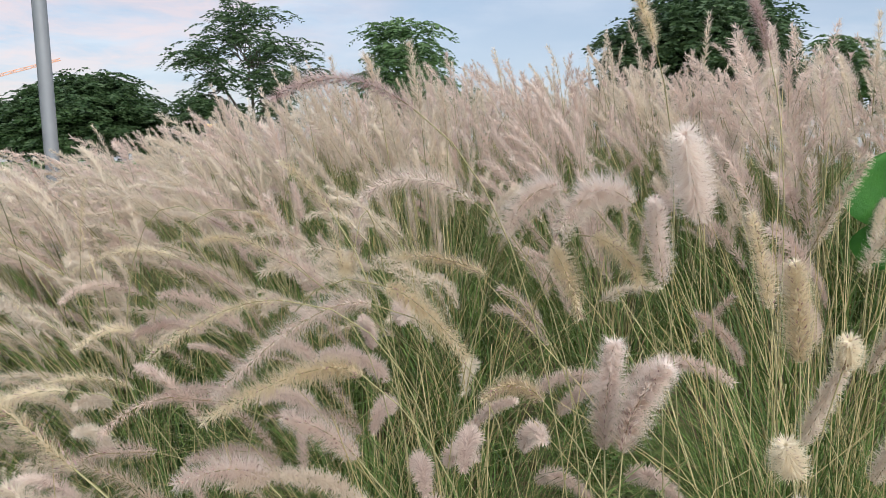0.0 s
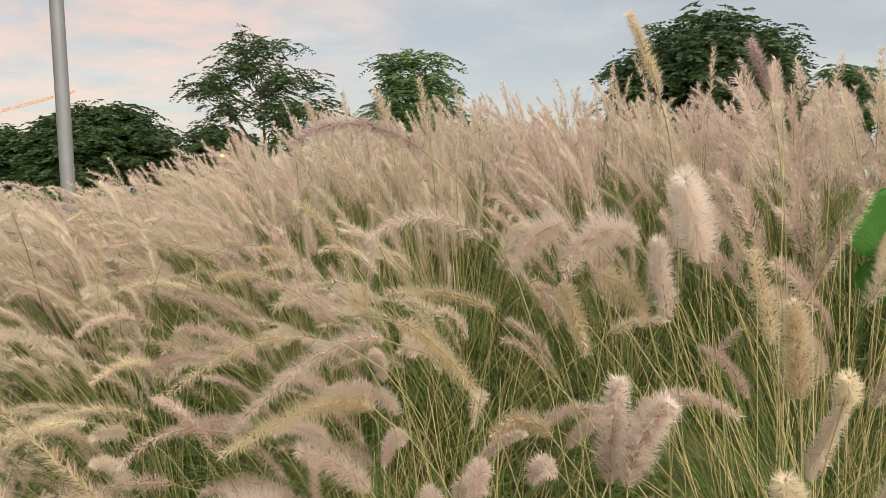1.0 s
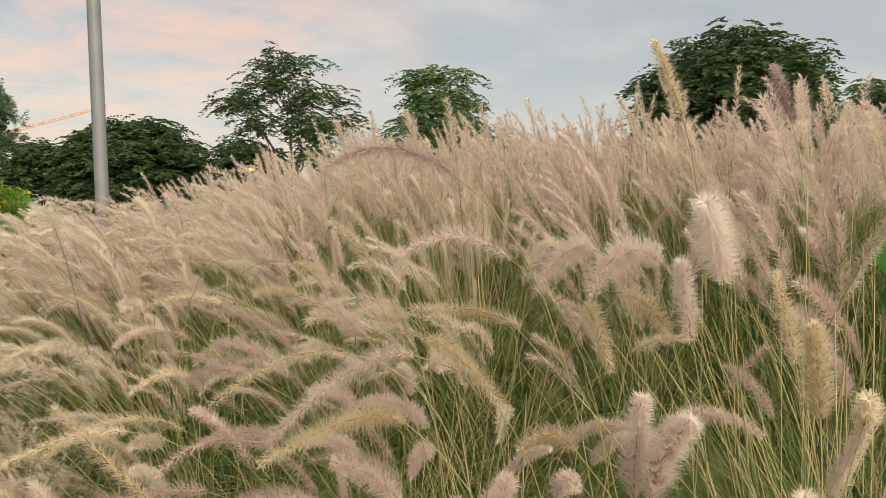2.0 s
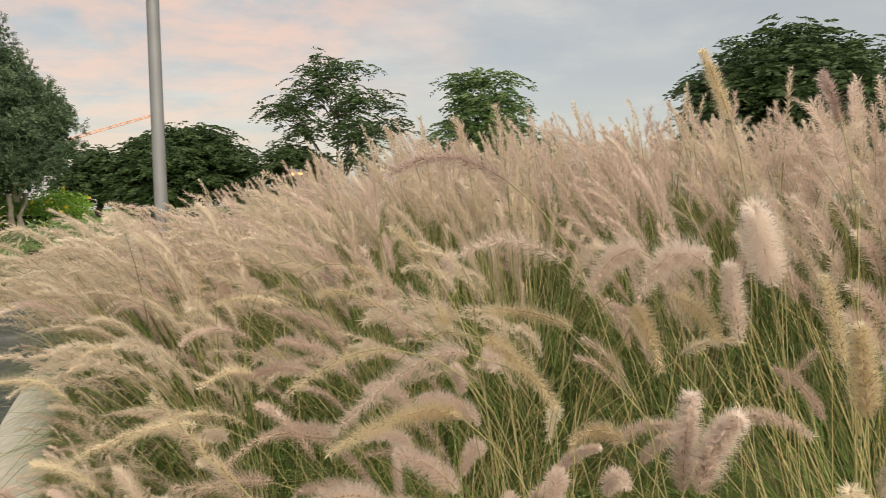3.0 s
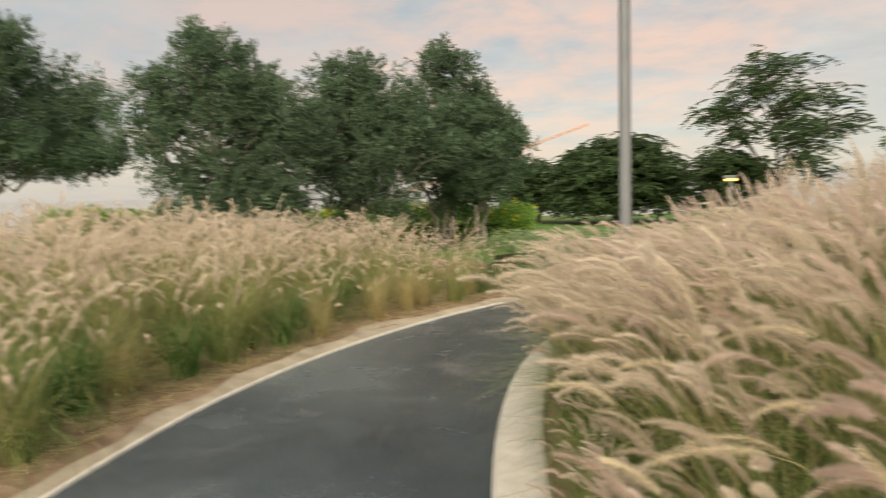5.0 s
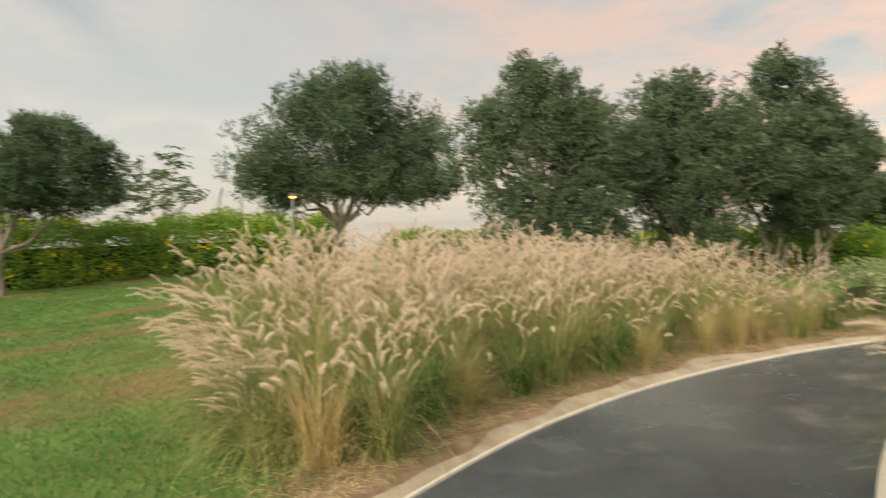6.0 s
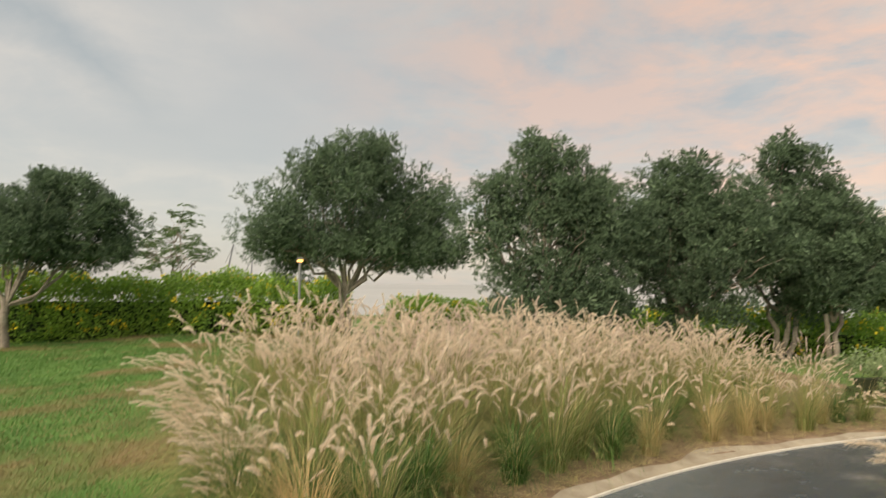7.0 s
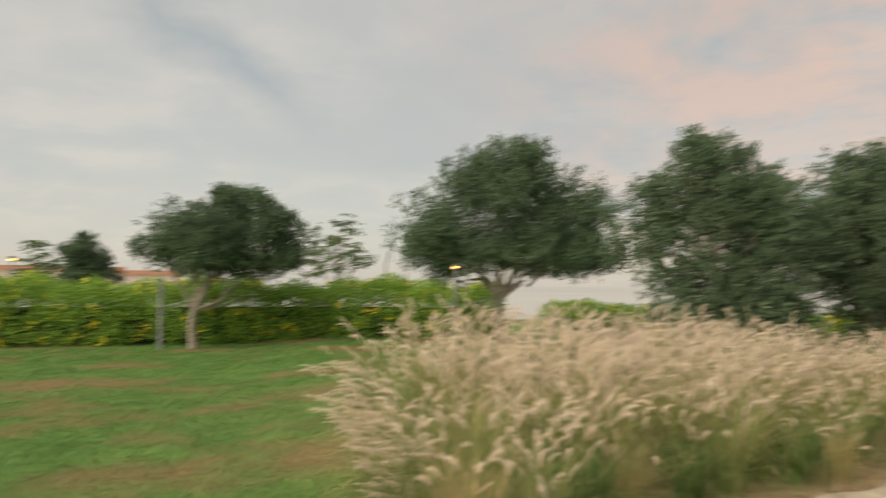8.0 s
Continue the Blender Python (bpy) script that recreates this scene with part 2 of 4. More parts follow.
def blades(rng, n, spread, length, tilt, droop, width, toward=0.0, lean=0.0, skirt=0.0):
    """A tuft of thin tapered blades, arching outwards."""
    az = rng.uniform(0, 2 * np.pi, n)
    r0 = spread * np.sqrt(rng.random(n))
    base = np.stack([r0 * np.cos(az), r0 * np.sin(az), np.full(n, -0.02)], 1)
    az = az + rng.normal(0, 0.5, n)
    size = length * rng.uniform(0.55, 1.1, n)
    th = np.abs(rng.normal(0, tilt, n)) + 0.02
    dr = droop * rng.uniform(0.2, 1.4, n)
    out = np.stack([np.cos(az), np.sin(az), 0 * az], 1)
    side = np.stack([-np.sin(az), np.cos(az), 0 * az], 1)
    w = width * rng.uniform(0.7, 1.3, n)
    if skirt:
        low = rng.random(n) < skirt
        th = np.where(low, th + rng.uniform(0.35, 0.95, n), th)
        size = np.where(low, size * rng.uniform(0.55, 0.95, n), size)
    rows = []
    for s, k in ((0.0, 1.0), (0.3, 0.95), (0.6, 0.75), (0.83, 0.45), (1.0, 0.0)):
        ang = th * s + dr * s ** 2
        r = size * s * np.sin(np.minimum(ang, 1.9))
        z = size * s * np.cos(np.minimum(ang, 1.9))
        mid = base + out * r[:, None]
        mid[:, 2] += z
        mid[:, 0] += lean * size * s ** 1.6 * math.cos(toward)
        mid[:, 1] += lean * size * s ** 1.6 * math.sin(toward)
        if k:
            rows += [mid - side * (w * k / 2)[:, None], mid + side * (w * k / 2)[:, None]]
        else:
            rows.append(mid)
    verts = np.stack(rows, 1).reshape(-1, 3)
    one = np.array([(0, 1, 3), (0, 3, 2), (2, 3, 5), (2, 5, 4), (4, 5, 7), (4, 7, 6), (6, 7, 8)])
    faces = (np.arange(n)[:, None, None] * 9 + one[None]).reshape(-1, 3)
    return verts, faces


def arc(start, az, length, a0, a1, steps):
    """Points along a curve in an upright plane, whose angle from the vertical goes from a0 to a1."""
    s = (np.arange(steps) + 0.5) / steps
    ang = a0 + (a1 - a0) * s ** 1.3
    d = np.stack([np.sin(ang) * math.cos(az), np.sin(ang) * math.sin(az), np.cos(ang)], 1) * (length / steps)
    return np.concatenate([[start], start + np.cumsum(d, 0)])


def plume(rng, line, radius, count, width, seeds=0, sweep=(0.25, 1.1)):
    """Bristles and spikelets of one foxtail along a line of points."""
    line = np.asarray(line)
    way = np.gradient(line, axis=0)
    way /= np.linalg.norm(way, axis=1)[:, None]

    def along(s):
        k = s * (len(line) - 1)
        i = np.minimum(k.astype(int), len(line) - 2)
        f = (k - i)[:, None]
        return line[i] * (1 - f) + line[i + 1] * f, way[i] * (1 - f) + way[i + 1] * f

    def cross_way(t, n):
        rnd = rng.normal(size=(n, 3))
        rnd -= t * (rnd * t).sum(1)[:, None]
        return rnd / (np.linalg.norm(rnd, axis=1)[:, None] + 1e-9)

    s = rng.random(count) ** 0.92
    c, t = along(s)
    out = cross_way(t, count)
    prof = radius * np.minimum(1, 0.35 + s * 5) * (1 - 0.45 * s ** 3) * rng.uniform(0.6, 1.15, count)
    root = c + out * (radius * 0.10)
    tip = c + out * prof[:, None] + t * (prof * rng.uniform(*sweep, count))[:, None]
    side = np.cross(out, t) * (width * rng.uniform(0.6, 1.2, count))[:, None]
    verts = np.stack([root - side, root + side, tip], 1).reshape(-1, 3)
    bristles = (verts, np.arange(count * 3).reshape(-1, 3))
    if not seeds:
        return bristles, None
    s = (np.arange(seeds) + rng.random(seeds)) / seeds
    c, t = along(s)
    out = cross_way(t, seeds)
    r = radius * (1 - 0.4 * s)
    root = c + out * (r * 0.30)[:, None]
    tip = c + out * (r * 0.56)[:, None] + t * (r * 0.28)[:, None]
    mid = (root + tip) / 2
    side = np.cross(out, t) * (width * 1.5)
    verts = np.stack([root, mid + side, tip, mid - side], 1).reshape(-1, 3)
    one = np.array([(0, 1, 2), (0, 2, 3)])
    return bristles, (verts, (np.arange(seeds)[:, None, None] * 4 + one).reshape(-1, 3))


# ---------------------------------------------------------------- plan: path, beds, heights
KERB_LINE = np.array([(5.5, -2.9), (3.2, -2.3), (1.9, -1.7), (.92, -1.0), (-.13, 0), (-1.04, 1), (-1.81, 2), (-2.44, 3), (-2.93, 4),
                      (-3.22, 5), (-3.34, 6), (-3.3, 7), (-3.1, 8.5), (-2.5, 11), (-1.2, 15)])
EDGE_LINE = np.array([(5, -4.7), (2, -4.0), (.2, -3.2), (-1.2, -2.1), (-2.1, -1), (-2.87, 0), (-3.5, 1), (-4.03, 2), (-4.4, 3),
                      (-4.64, 4), (-4.77, 5), (-4.8, 6), (-4.72, 7.2), (-4.5, 8.5), (-3.9, 11), (-2.6, 15)])


def smooth_line(line, n=140):
    """A Catmull-Rom line through the points, at even steps."""
    p = np.vstack([2 * line[0] - line[1], line, 2 * line[-1] - line[-2]])
    out = []
    for i in range(1, len(p) - 2):
        for t in np.linspace(0, 1, 12, endpoint=False):
            a, b, c, d = p[i - 1], p[i], p[i + 1], p[i + 2]
            out.append(0.5 * (2 * b + (c - a) * t + (2 * a - 5 * b + 4 * c - d) * t ** 2 + (3 * b - a - 3 * c + d) * t ** 3))
    out = np.array(out + [p[-2]])
    far = np.r_[0, np.cumsum(np.linalg.norm(np.diff(out, axis=0), axis=1))]
    at = np.linspace(0, far[-1], n)
    return np.stack([np.interp(at, far, out[:, k]) for k in (0, 1)], 1)


KERB_CURVE, EDGE_CURVE = smooth_line(KERB_LINE), smooth_line(EDGE_LINE)


def side_of(curve, x, y):
    """Signed distance to a line: positive to the right of its way."""
    p = np.stack([np.ravel(x), np.ravel(y)], 1).astype(float)
    a, b = curve[:-1], curve[1:]
    d = b - a
    best, sign = np.full(len(p), 1e9), np.ones(len(p))
    for i in range(len(a)):
        t = np.clip(((p - a[i]) @ d[i]) / (d[i] @ d[i]), 0, 1)
        off = p - a[i] - t[:, None] * d[i]
        r = np.hypot(off[:, 0], off[:, 1])
        s = np.sign(off[:, 0] * d[i][1] - off[:, 1] * d[i][0])
        near = r < best
        best, sign = np.where(near, r, best), np.where(near, s, sign)
    return (best * sign).reshape(np.shape(x))


def step(a, b, v):
    t = np.clip((v - a) / (b - a), 0, 1)
    return t * t * (3 - 2 * t)


def heights(x, y):
    x, y = np.asarray(x, float), np.asarray(y, float)
    right, left = side_of(KERB_CURVE, x, y), -side_of(EDGE_CURVE, x, y)
    mound = 0.06 + 0.5 * step(0.3, 3.6, right) - 0.3 * step(6.0, 10.0, right)
    bank = 0.03 + 0.16 * step(0.5, 4.0, left) * step(-1.5, 1.5, y) - 0.1 * step(5, 10, left)
    far = np.hypot(x, y)
    z = np.where(right > 0.1, mound, np.where(left > 0.12, bank, -0.06))
    return z * (1 - step(22, 45, far)) + 0.0


def ground_at(x, y):
    return float(heights(np.array([x]), np.array([y]))[0])


def build_ground():
    """One sheet of ground out to the horizon, close-meshed near the path."""
    near = np.arange(-11, 6.01, 0.125)
    out = np.array([1.5, 4, 8, 14, 20, 26, 45, 90, 200, 600, 2500])
    xs = np.concatenate([near[0] - out[::-1], near, near[-1] + out])
    near = np.arange(-5, 13.01, 0.125)
    ys = np.concatenate([near[0] - out[::-1], near, near[-1] + out])
    gx, gy = np.meshgrid(xs, ys)
    v = np.stack([gx, gy, heights(gx, gy)], -1).reshape(-1, 3)
    w = len(xs)
    i = (np.arange(len(ys) - 1)[:, None] * w + np.arange(w - 1)[None]).ravel()
    f = np.concatenate([np.stack([i, i + 1, i + w + 1], 1), np.stack([i, i + w + 1, i + w], 1)])
    me = tri_mesh("ground", v, f, LAWN)
    me.materials.append(SOIL)
    mid = v[f].mean(1)
    right, left = side_of(KERB_CURVE, mid[:, 0], mid[:, 1]), -side_of(EDGE_CURVE, mid[:, 0], mid[:, 1])
    soil = (right > -0.3) & (right < 6) | (left > -0.3) & (left < 4.6) & (mid[:, 1] > 0.85 + 0.07 * (mid[:, 0] + 4.4) - 0.6 * (left < 0.7)) & (mid[:, 1] < 9.2)
    # ground beyond 34 m takes the grey that paints in haze
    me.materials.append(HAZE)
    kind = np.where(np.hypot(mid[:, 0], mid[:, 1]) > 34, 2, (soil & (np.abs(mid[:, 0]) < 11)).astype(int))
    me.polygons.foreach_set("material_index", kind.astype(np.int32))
    tagged(new("ground", me), "mown green lawn with dry brown patches", "ground", kind="structure")


def ribbon(name, a, b, za, zb, material, label, category, kind="structure"):
    n = len(a)
    v = np.concatenate([np.c_[a, np.broadcast_to(za, n)], np.c_[b, np.broadcast_to(zb, n)]])
    i = np.arange(n - 1)
    f = np.concatenate([np.stack([i, i + 1, i + n + 1], 1), np.stack([i, i + n + 1, i + n], 1)])
    return tagged(new(name, tri_mesh(name, v, f[:, ::-1], material)), label, category, kind=kind)


def offset(curve, d):
    way = np.gradient(curve, axis=0)
    way /= np.linalg.norm(way, axis=1)[:, None] + 1e-9
    return curve + np.stack([way[:, 1], -way[:, 0]], 1) * d


def build_path():
    ribbon("path", offset(EDGE_CURVE, 0.0), offset(KERB_CURVE, 0.02), 0.0, 0.0, ASPHALT, "dark damp asphalt footpath curving between grass beds", "footpath")
    rng = np.random.default_rng(3)
    ragged = np.convolve(rng.normal(0, 0.12, len(EDGE_CURVE) + 4), np.hanning(7)[1:-1] / 3, "valid")
    outer = EDGE_CURVE - (offset(EDGE_CURVE, 1.0) - EDGE_CURVE) * (0.17 + 1.3 * ragged)[:, None]
    ribbon("verge", offset(EDGE_CURVE, -0.019), outer, 0.014, 0.044, SAND, "pale sandy strip beside the footpath", "verge")


def sweep(curve, a, b, profile, name, material, n=7):
    """A run of cross-sections (across, up) along a stretch of line, closed at both ends."""
    far = np.r_[0, np.cumsum(np.linalg.norm(np.diff(curve, axis=0), axis=1))]
    at = np.linspace(a, b, n)
    normal = offset(curve, 1.0) - curve
    mid, out = (np.stack([np.interp(at, far, w[:, k]) for k in (0, 1)], 1) for w in (curve, normal))
    k = len(profile)
    v = np.concatenate([np.c_[mid + out * d, np.full(n, z)] for d, z in profile])
    f = []
    for j in range(k):
        q = (j + 1) % k
        for i in range(n - 1):
            f += [(j * n + i, q * n + i, q * n + i + 1), (j * n + i, q * n + i + 1, j * n + i + 1)]
    for i in (0, n - 1):
        first = len(v)
        v = np.concatenate([v, v[i:k * n:n]])
        f += [(first, first + j, first + j + 1) for j in range(1, k - 1)]
    return tri_mesh(name, v, f, material)


def length_of(curve):
    return float(np.linalg.norm(np.diff(curve, axis=0), axis=1).sum())


def build_kerbs():
    kerb = thing("kerb", "pale concrete kerb with rounded top beside the asphalt path", "kerb", kind="structure")
    total = length_of(KERB_CURVE)
    profile = [(0.0, -0.1), (0.0, 0.06), (0.012, 0.085), (0.04, 0.1), (0.22, 0.105), (0.245, 0.095), (0.25, 0.07), (0.25, -0.1)]
    at = 0.0
    while at < total - 0.5:
        part("kerb_stone", sweep(KERB_CURVE, at, at + 0.992, profile, "kerb_stone", KERB), kerb)
        at += 1.0
    edging = thing("edging", "thin white concrete edging along the asphalt path", "edging", kind="structure")
    total = length_of(EDGE_CURVE)
    profile = [(0.002, -0.1), (0.002, 0.012), (0.0, 0.017), (-0.016, 0.019), (-0.020, 0.016), (-0.020, -0.1)]
    at = 0.0
    while at < total - 0.5:
        part("edging_stone", sweep(EDGE_CURVE, at, at + 0.9985, profile, "edging_stone", EDGING), edging)
        at += 1.0


build_ground()
build_path()
build_kerbs()


# ---------------------------------------------------------------- fountain grass
def clump(seed, height, tilt, droop, heads, lean, near=False, straw=0.2, head_tilt=(0.1, 0.5), head_curl=(0.3, 1.2), size=0.19, blade_n=230, pink=False, label="", leafy=None, reach=(0.75, 1.22), sticks=0, fuzz=190, stout=1.0, foot=0.16, dried=None, skirt=0.0, fan=None):
    """A tuft of ornamental grass: leaf blades, straw, stalks and foxtail plumes, leaning to local +x."""
    rng = np.random.default_rng(seed)
    ob = thing("fountain_grass", label, "ornamental grass", "fountain grass clumps")
    n = int(blade_n * (1.5 if near else 1.0))
    w = 0.0026 if near else 0.0045
    green, dry = int(n * (1 - straw)), int(n * straw)
    if green:
        tagged(part("leaf_blades", tri_mesh("leaf_blades", *blades(rng, green, foot, height, tilt, droop, w, 0.0, lean, skirt), leafy or BLADE), ob), kind="stuff")
    if dry:
        tagged(part("dry_blades", tri_mesh("dry_blades", *blades(rng, dry, foot, height * 1.05, tilt, droop * 0.8, w * 0.8, 0.0, lean, skirt), dried or STRAW), ob, "straw-coloured dry blades"), kind="stuff")
    stalks, fluff, grains = [], [], []
    for k in range(heads):
        a = rng.normal(0, fan) if fan else rng.normal(0, 0.5) if lean > 0.12 else rng.uniform(-np.pi, np.pi)
        t0, t1 = rng.uniform(*head_tilt) * 0.5, rng.uniform(*head_tilt) + lean
        c = rng.uniform(*head_curl)
        start = np.array([*rng.normal(0, 0.06, 2), 0.0])
        stalk = arc(start, a, height * rng.uniform(*reach), t0, t1, 7)
        ell = size * rng.uniform(0.7, 1.2)
        line = arc(stalk[-1], a, ell, t1, t1 + c, 9)
        rod = np.vstack([stalk, line[4:6]]) if near else np.vstack([stalk[:-1:3], stalk[-1:], line[4:5]])
        stalks.append(tube(rod, np.linspace(0.0014 if near else 0.0024, 0.0007, len(rod)), 3))
        radius = stout * (0.021 if near else 0.0215) * rng.uniform(0.75, 1.2)
        if near:
            hairs, seeds = plume(rng, line, radius, 1100, 0.0008, 46, (-0.1, 0.6))
        else:
            hairs, seeds = plume(rng, line, radius, fuzz, 0.0022 if fuzz < 250 else 0.0014, 0)
        fluff.append(hairs)
        if seeds:
            grains.append(seeds)
    if stalks:
        tagged(part("stalks", tri_mesh("stalks", *merged(stalks), STALK), ob), kind="stuff")
    if sticks:
        lines = []
        for _ in range(sticks):
            a, t = rng.uniform(-np.pi, np.pi), rng.uniform(0.05, 1.1)
            lines.append(tube(arc(np.array([*rng.normal(0, .05, 2), 0.0]), a, height * rng.uniform(0.9, 1.35), t * .6, t, 4), np.linspace(.0014, .0006, 5), 3))
        tagged(part("dry_stems", tri_mesh("dry_stems", *merged(lines), STRAW), ob, "thin pale dry stems"), kind="stuff")
    coat = PINK if pink else BANK_PLUME if leafy else PLUME
    if near:
        for hairs, seeds in zip(fluff, grains):
            head = part("flower_plume", tri_mesh("flower_plume", *hairs, coat), ob, "fluffy pinkish-beige foxtail plume")
            tagged(part("seed_core", tri_mesh("seed_core", *seeds, SEED), head), kind="stuff")
    elif fluff:
        tagged(part("flower_plumes", tri_mesh("flower_plumes", *merged(fluff), coat), ob, "fluffy beige foxtail plumes"), kind="stuff")
    return ob


DROOP_LABEL = "arching fountain grass with drooping pinkish-beige plumes"
TALL_LABEL = "upright fountain grass with feathery beige plumes"
GREEN_LABEL = "bright green fountain grass with few plumes"
DRY_LABEL = "dry straw-coloured fountain grass clump"


def plant(kinds, spots, rng):
    """The first spot of a kind takes the clump itself, and the rest copies."""
    used = set()
    for x, y, kind, turn, grow in spots:
        ob = kinds[kind]
        m = pose(x, y, ground_at(x, y), 0, 0, math.degrees(turn))
        target = ob if kind not in used else copy_thing(ob, m)
        used.add(kind)
        target.matrix_basis = m
        target.scale = (grow, grow, grow)
    for kind, ob in kinds.items():
        if kind not in used:
            for o in (*ob.children_recursive, ob):
                bpy.data.objects.remove(o)


def right_bed():
    rng = np.random.default_rng(11)
    kinds = {}
    for k in range(4):
        for tier, fuzz, seed in (("", 190, 0), ("mid_", 400, 40)):
            kinds[tier + "droop", k] = clump(100 + k + seed, 0.76, 0.34, 0.7, 26, 0.17, straw=0.16, head_tilt=(0.15, 0.85), head_curl=(0.6, 1.5), size=0.23, pink=k == 0, reach=(0.65, 1.2), fuzz=fuzz, stout=1.2, fan=0.6, label=DROOP_LABEL)
            kinds[tier + "tall", k] = clump(120 + k + seed, 0.70, 0.30, 0.55, 17, 0.1, stout=1.3, straw=0.2, head_tilt=(0.0, 0.55), head_curl=(0.1, 1.0), size=0.2, pink=k > 1, reach=(0.7, 1.25), fuzz=fuzz, fan=1.0, label=TALL_LABEL)
    for k in range(3):
        kinds["near_droop", k] = clump(180 + k, 0.66, 0.40, 0.85, 13, 0.16, True, 0.2, fan=0.6, stout=1.0, head_tilt=(0.3, 1.0), head_curl=(0.6, 1.4), size=0.19, blade_n=300, pink=k == 1, label=DROOP_LABEL, sticks=16)
        kinds["near_tall", k] = clump(190 + k, 0.72, 0.44, 0.75, 2, 0.04, True, 0.13, foot=0.12, skirt=0.25, head_tilt=(0.0, 0.6), head_curl=(0.1, 1.0), size=0.16, blade_n=300, pink=k == 1, label=TALL_LABEL, sticks=17)
    spots = []
    for gx in np.arange(-4.2, 5.6, 0.37):
        for gy in np.arange(-0.4, 8.0, 0.37):
            x, y = gx + rng.uniform(-.15, .15), gy + rng.uniform(-.15, .15)
            s = float(side_of(KERB_CURVE, np.array([x]), np.array([y]))[0])
            far = min(math.hypot(x - .07, y), math.hypot(x + .3, y + .45))
            if s < (0.36 if 0.6 < y < 2.9 else 0.3) or s > 5.2 or far < (0.62 if x < 0 else 0.7):
                continue
            if not -48 < math.degrees(math.atan2(x - .07, y + .1)) < 44 or math.hypot(x + 2.33, y - 4.43) < 0.15:
                continue
            near = far < 1.75
            tall = s > 1.5 + rng.uniform(-.5, .5) or x > 0.45
            i = int(np.argmin(((KERB_CURVE - (x, y)) ** 2).sum(1)))
            to = KERB_CURVE[i] - (x, y)
            turn = (math.atan2(to[1], to[0]) % (2 * math.pi)) * 0.6 + math.pi * 0.4 + rng.normal(0, 0.3)
            if tall:
                turn = math.pi + rng.normal(0, 0.6)
            kind = ("near_" if near else "mid_" if far < 3.1 else "") + ("tall" if tall else "droop")
            grow = rng.uniform(0.88, 1.14) * (1.02 - 0.18 * step(1.2, 0.7, far)) * (1 - 0.12 * (1 - step(0.3, 2.0, s)) * step(2.2, 3.6, y))
            spots.append((x, y, (kind, int(rng.integers(3 if near else 4))), turn, grow))
    spots += [(.60, .98, ("near_tall", 0), 2.0, 0.95), (.70, 1.12, ("near_tall", 1), 4.0, 1.0), (.79, 1.26, ("near_tall", 2), 1.0, 1.0)]
    # short tufts that hide the soil behind the kerb
    for i in range(30, 92):
        way = offset(KERB_CURVE, 0.42 + rng.uniform(-.04, .08))[i]
        x, y = way + rng.uniform(-.04, .04, 2)
        if math.hypot(x - .07, y) > 0.75 and y > 0.3:
            spots.append((x, y, ("mid_droop", int(rng.integers(4))), rng.uniform(0.6, 2.6), rng.uniform(0.38, 0.52)))
    plant(kinds, spots, rng)


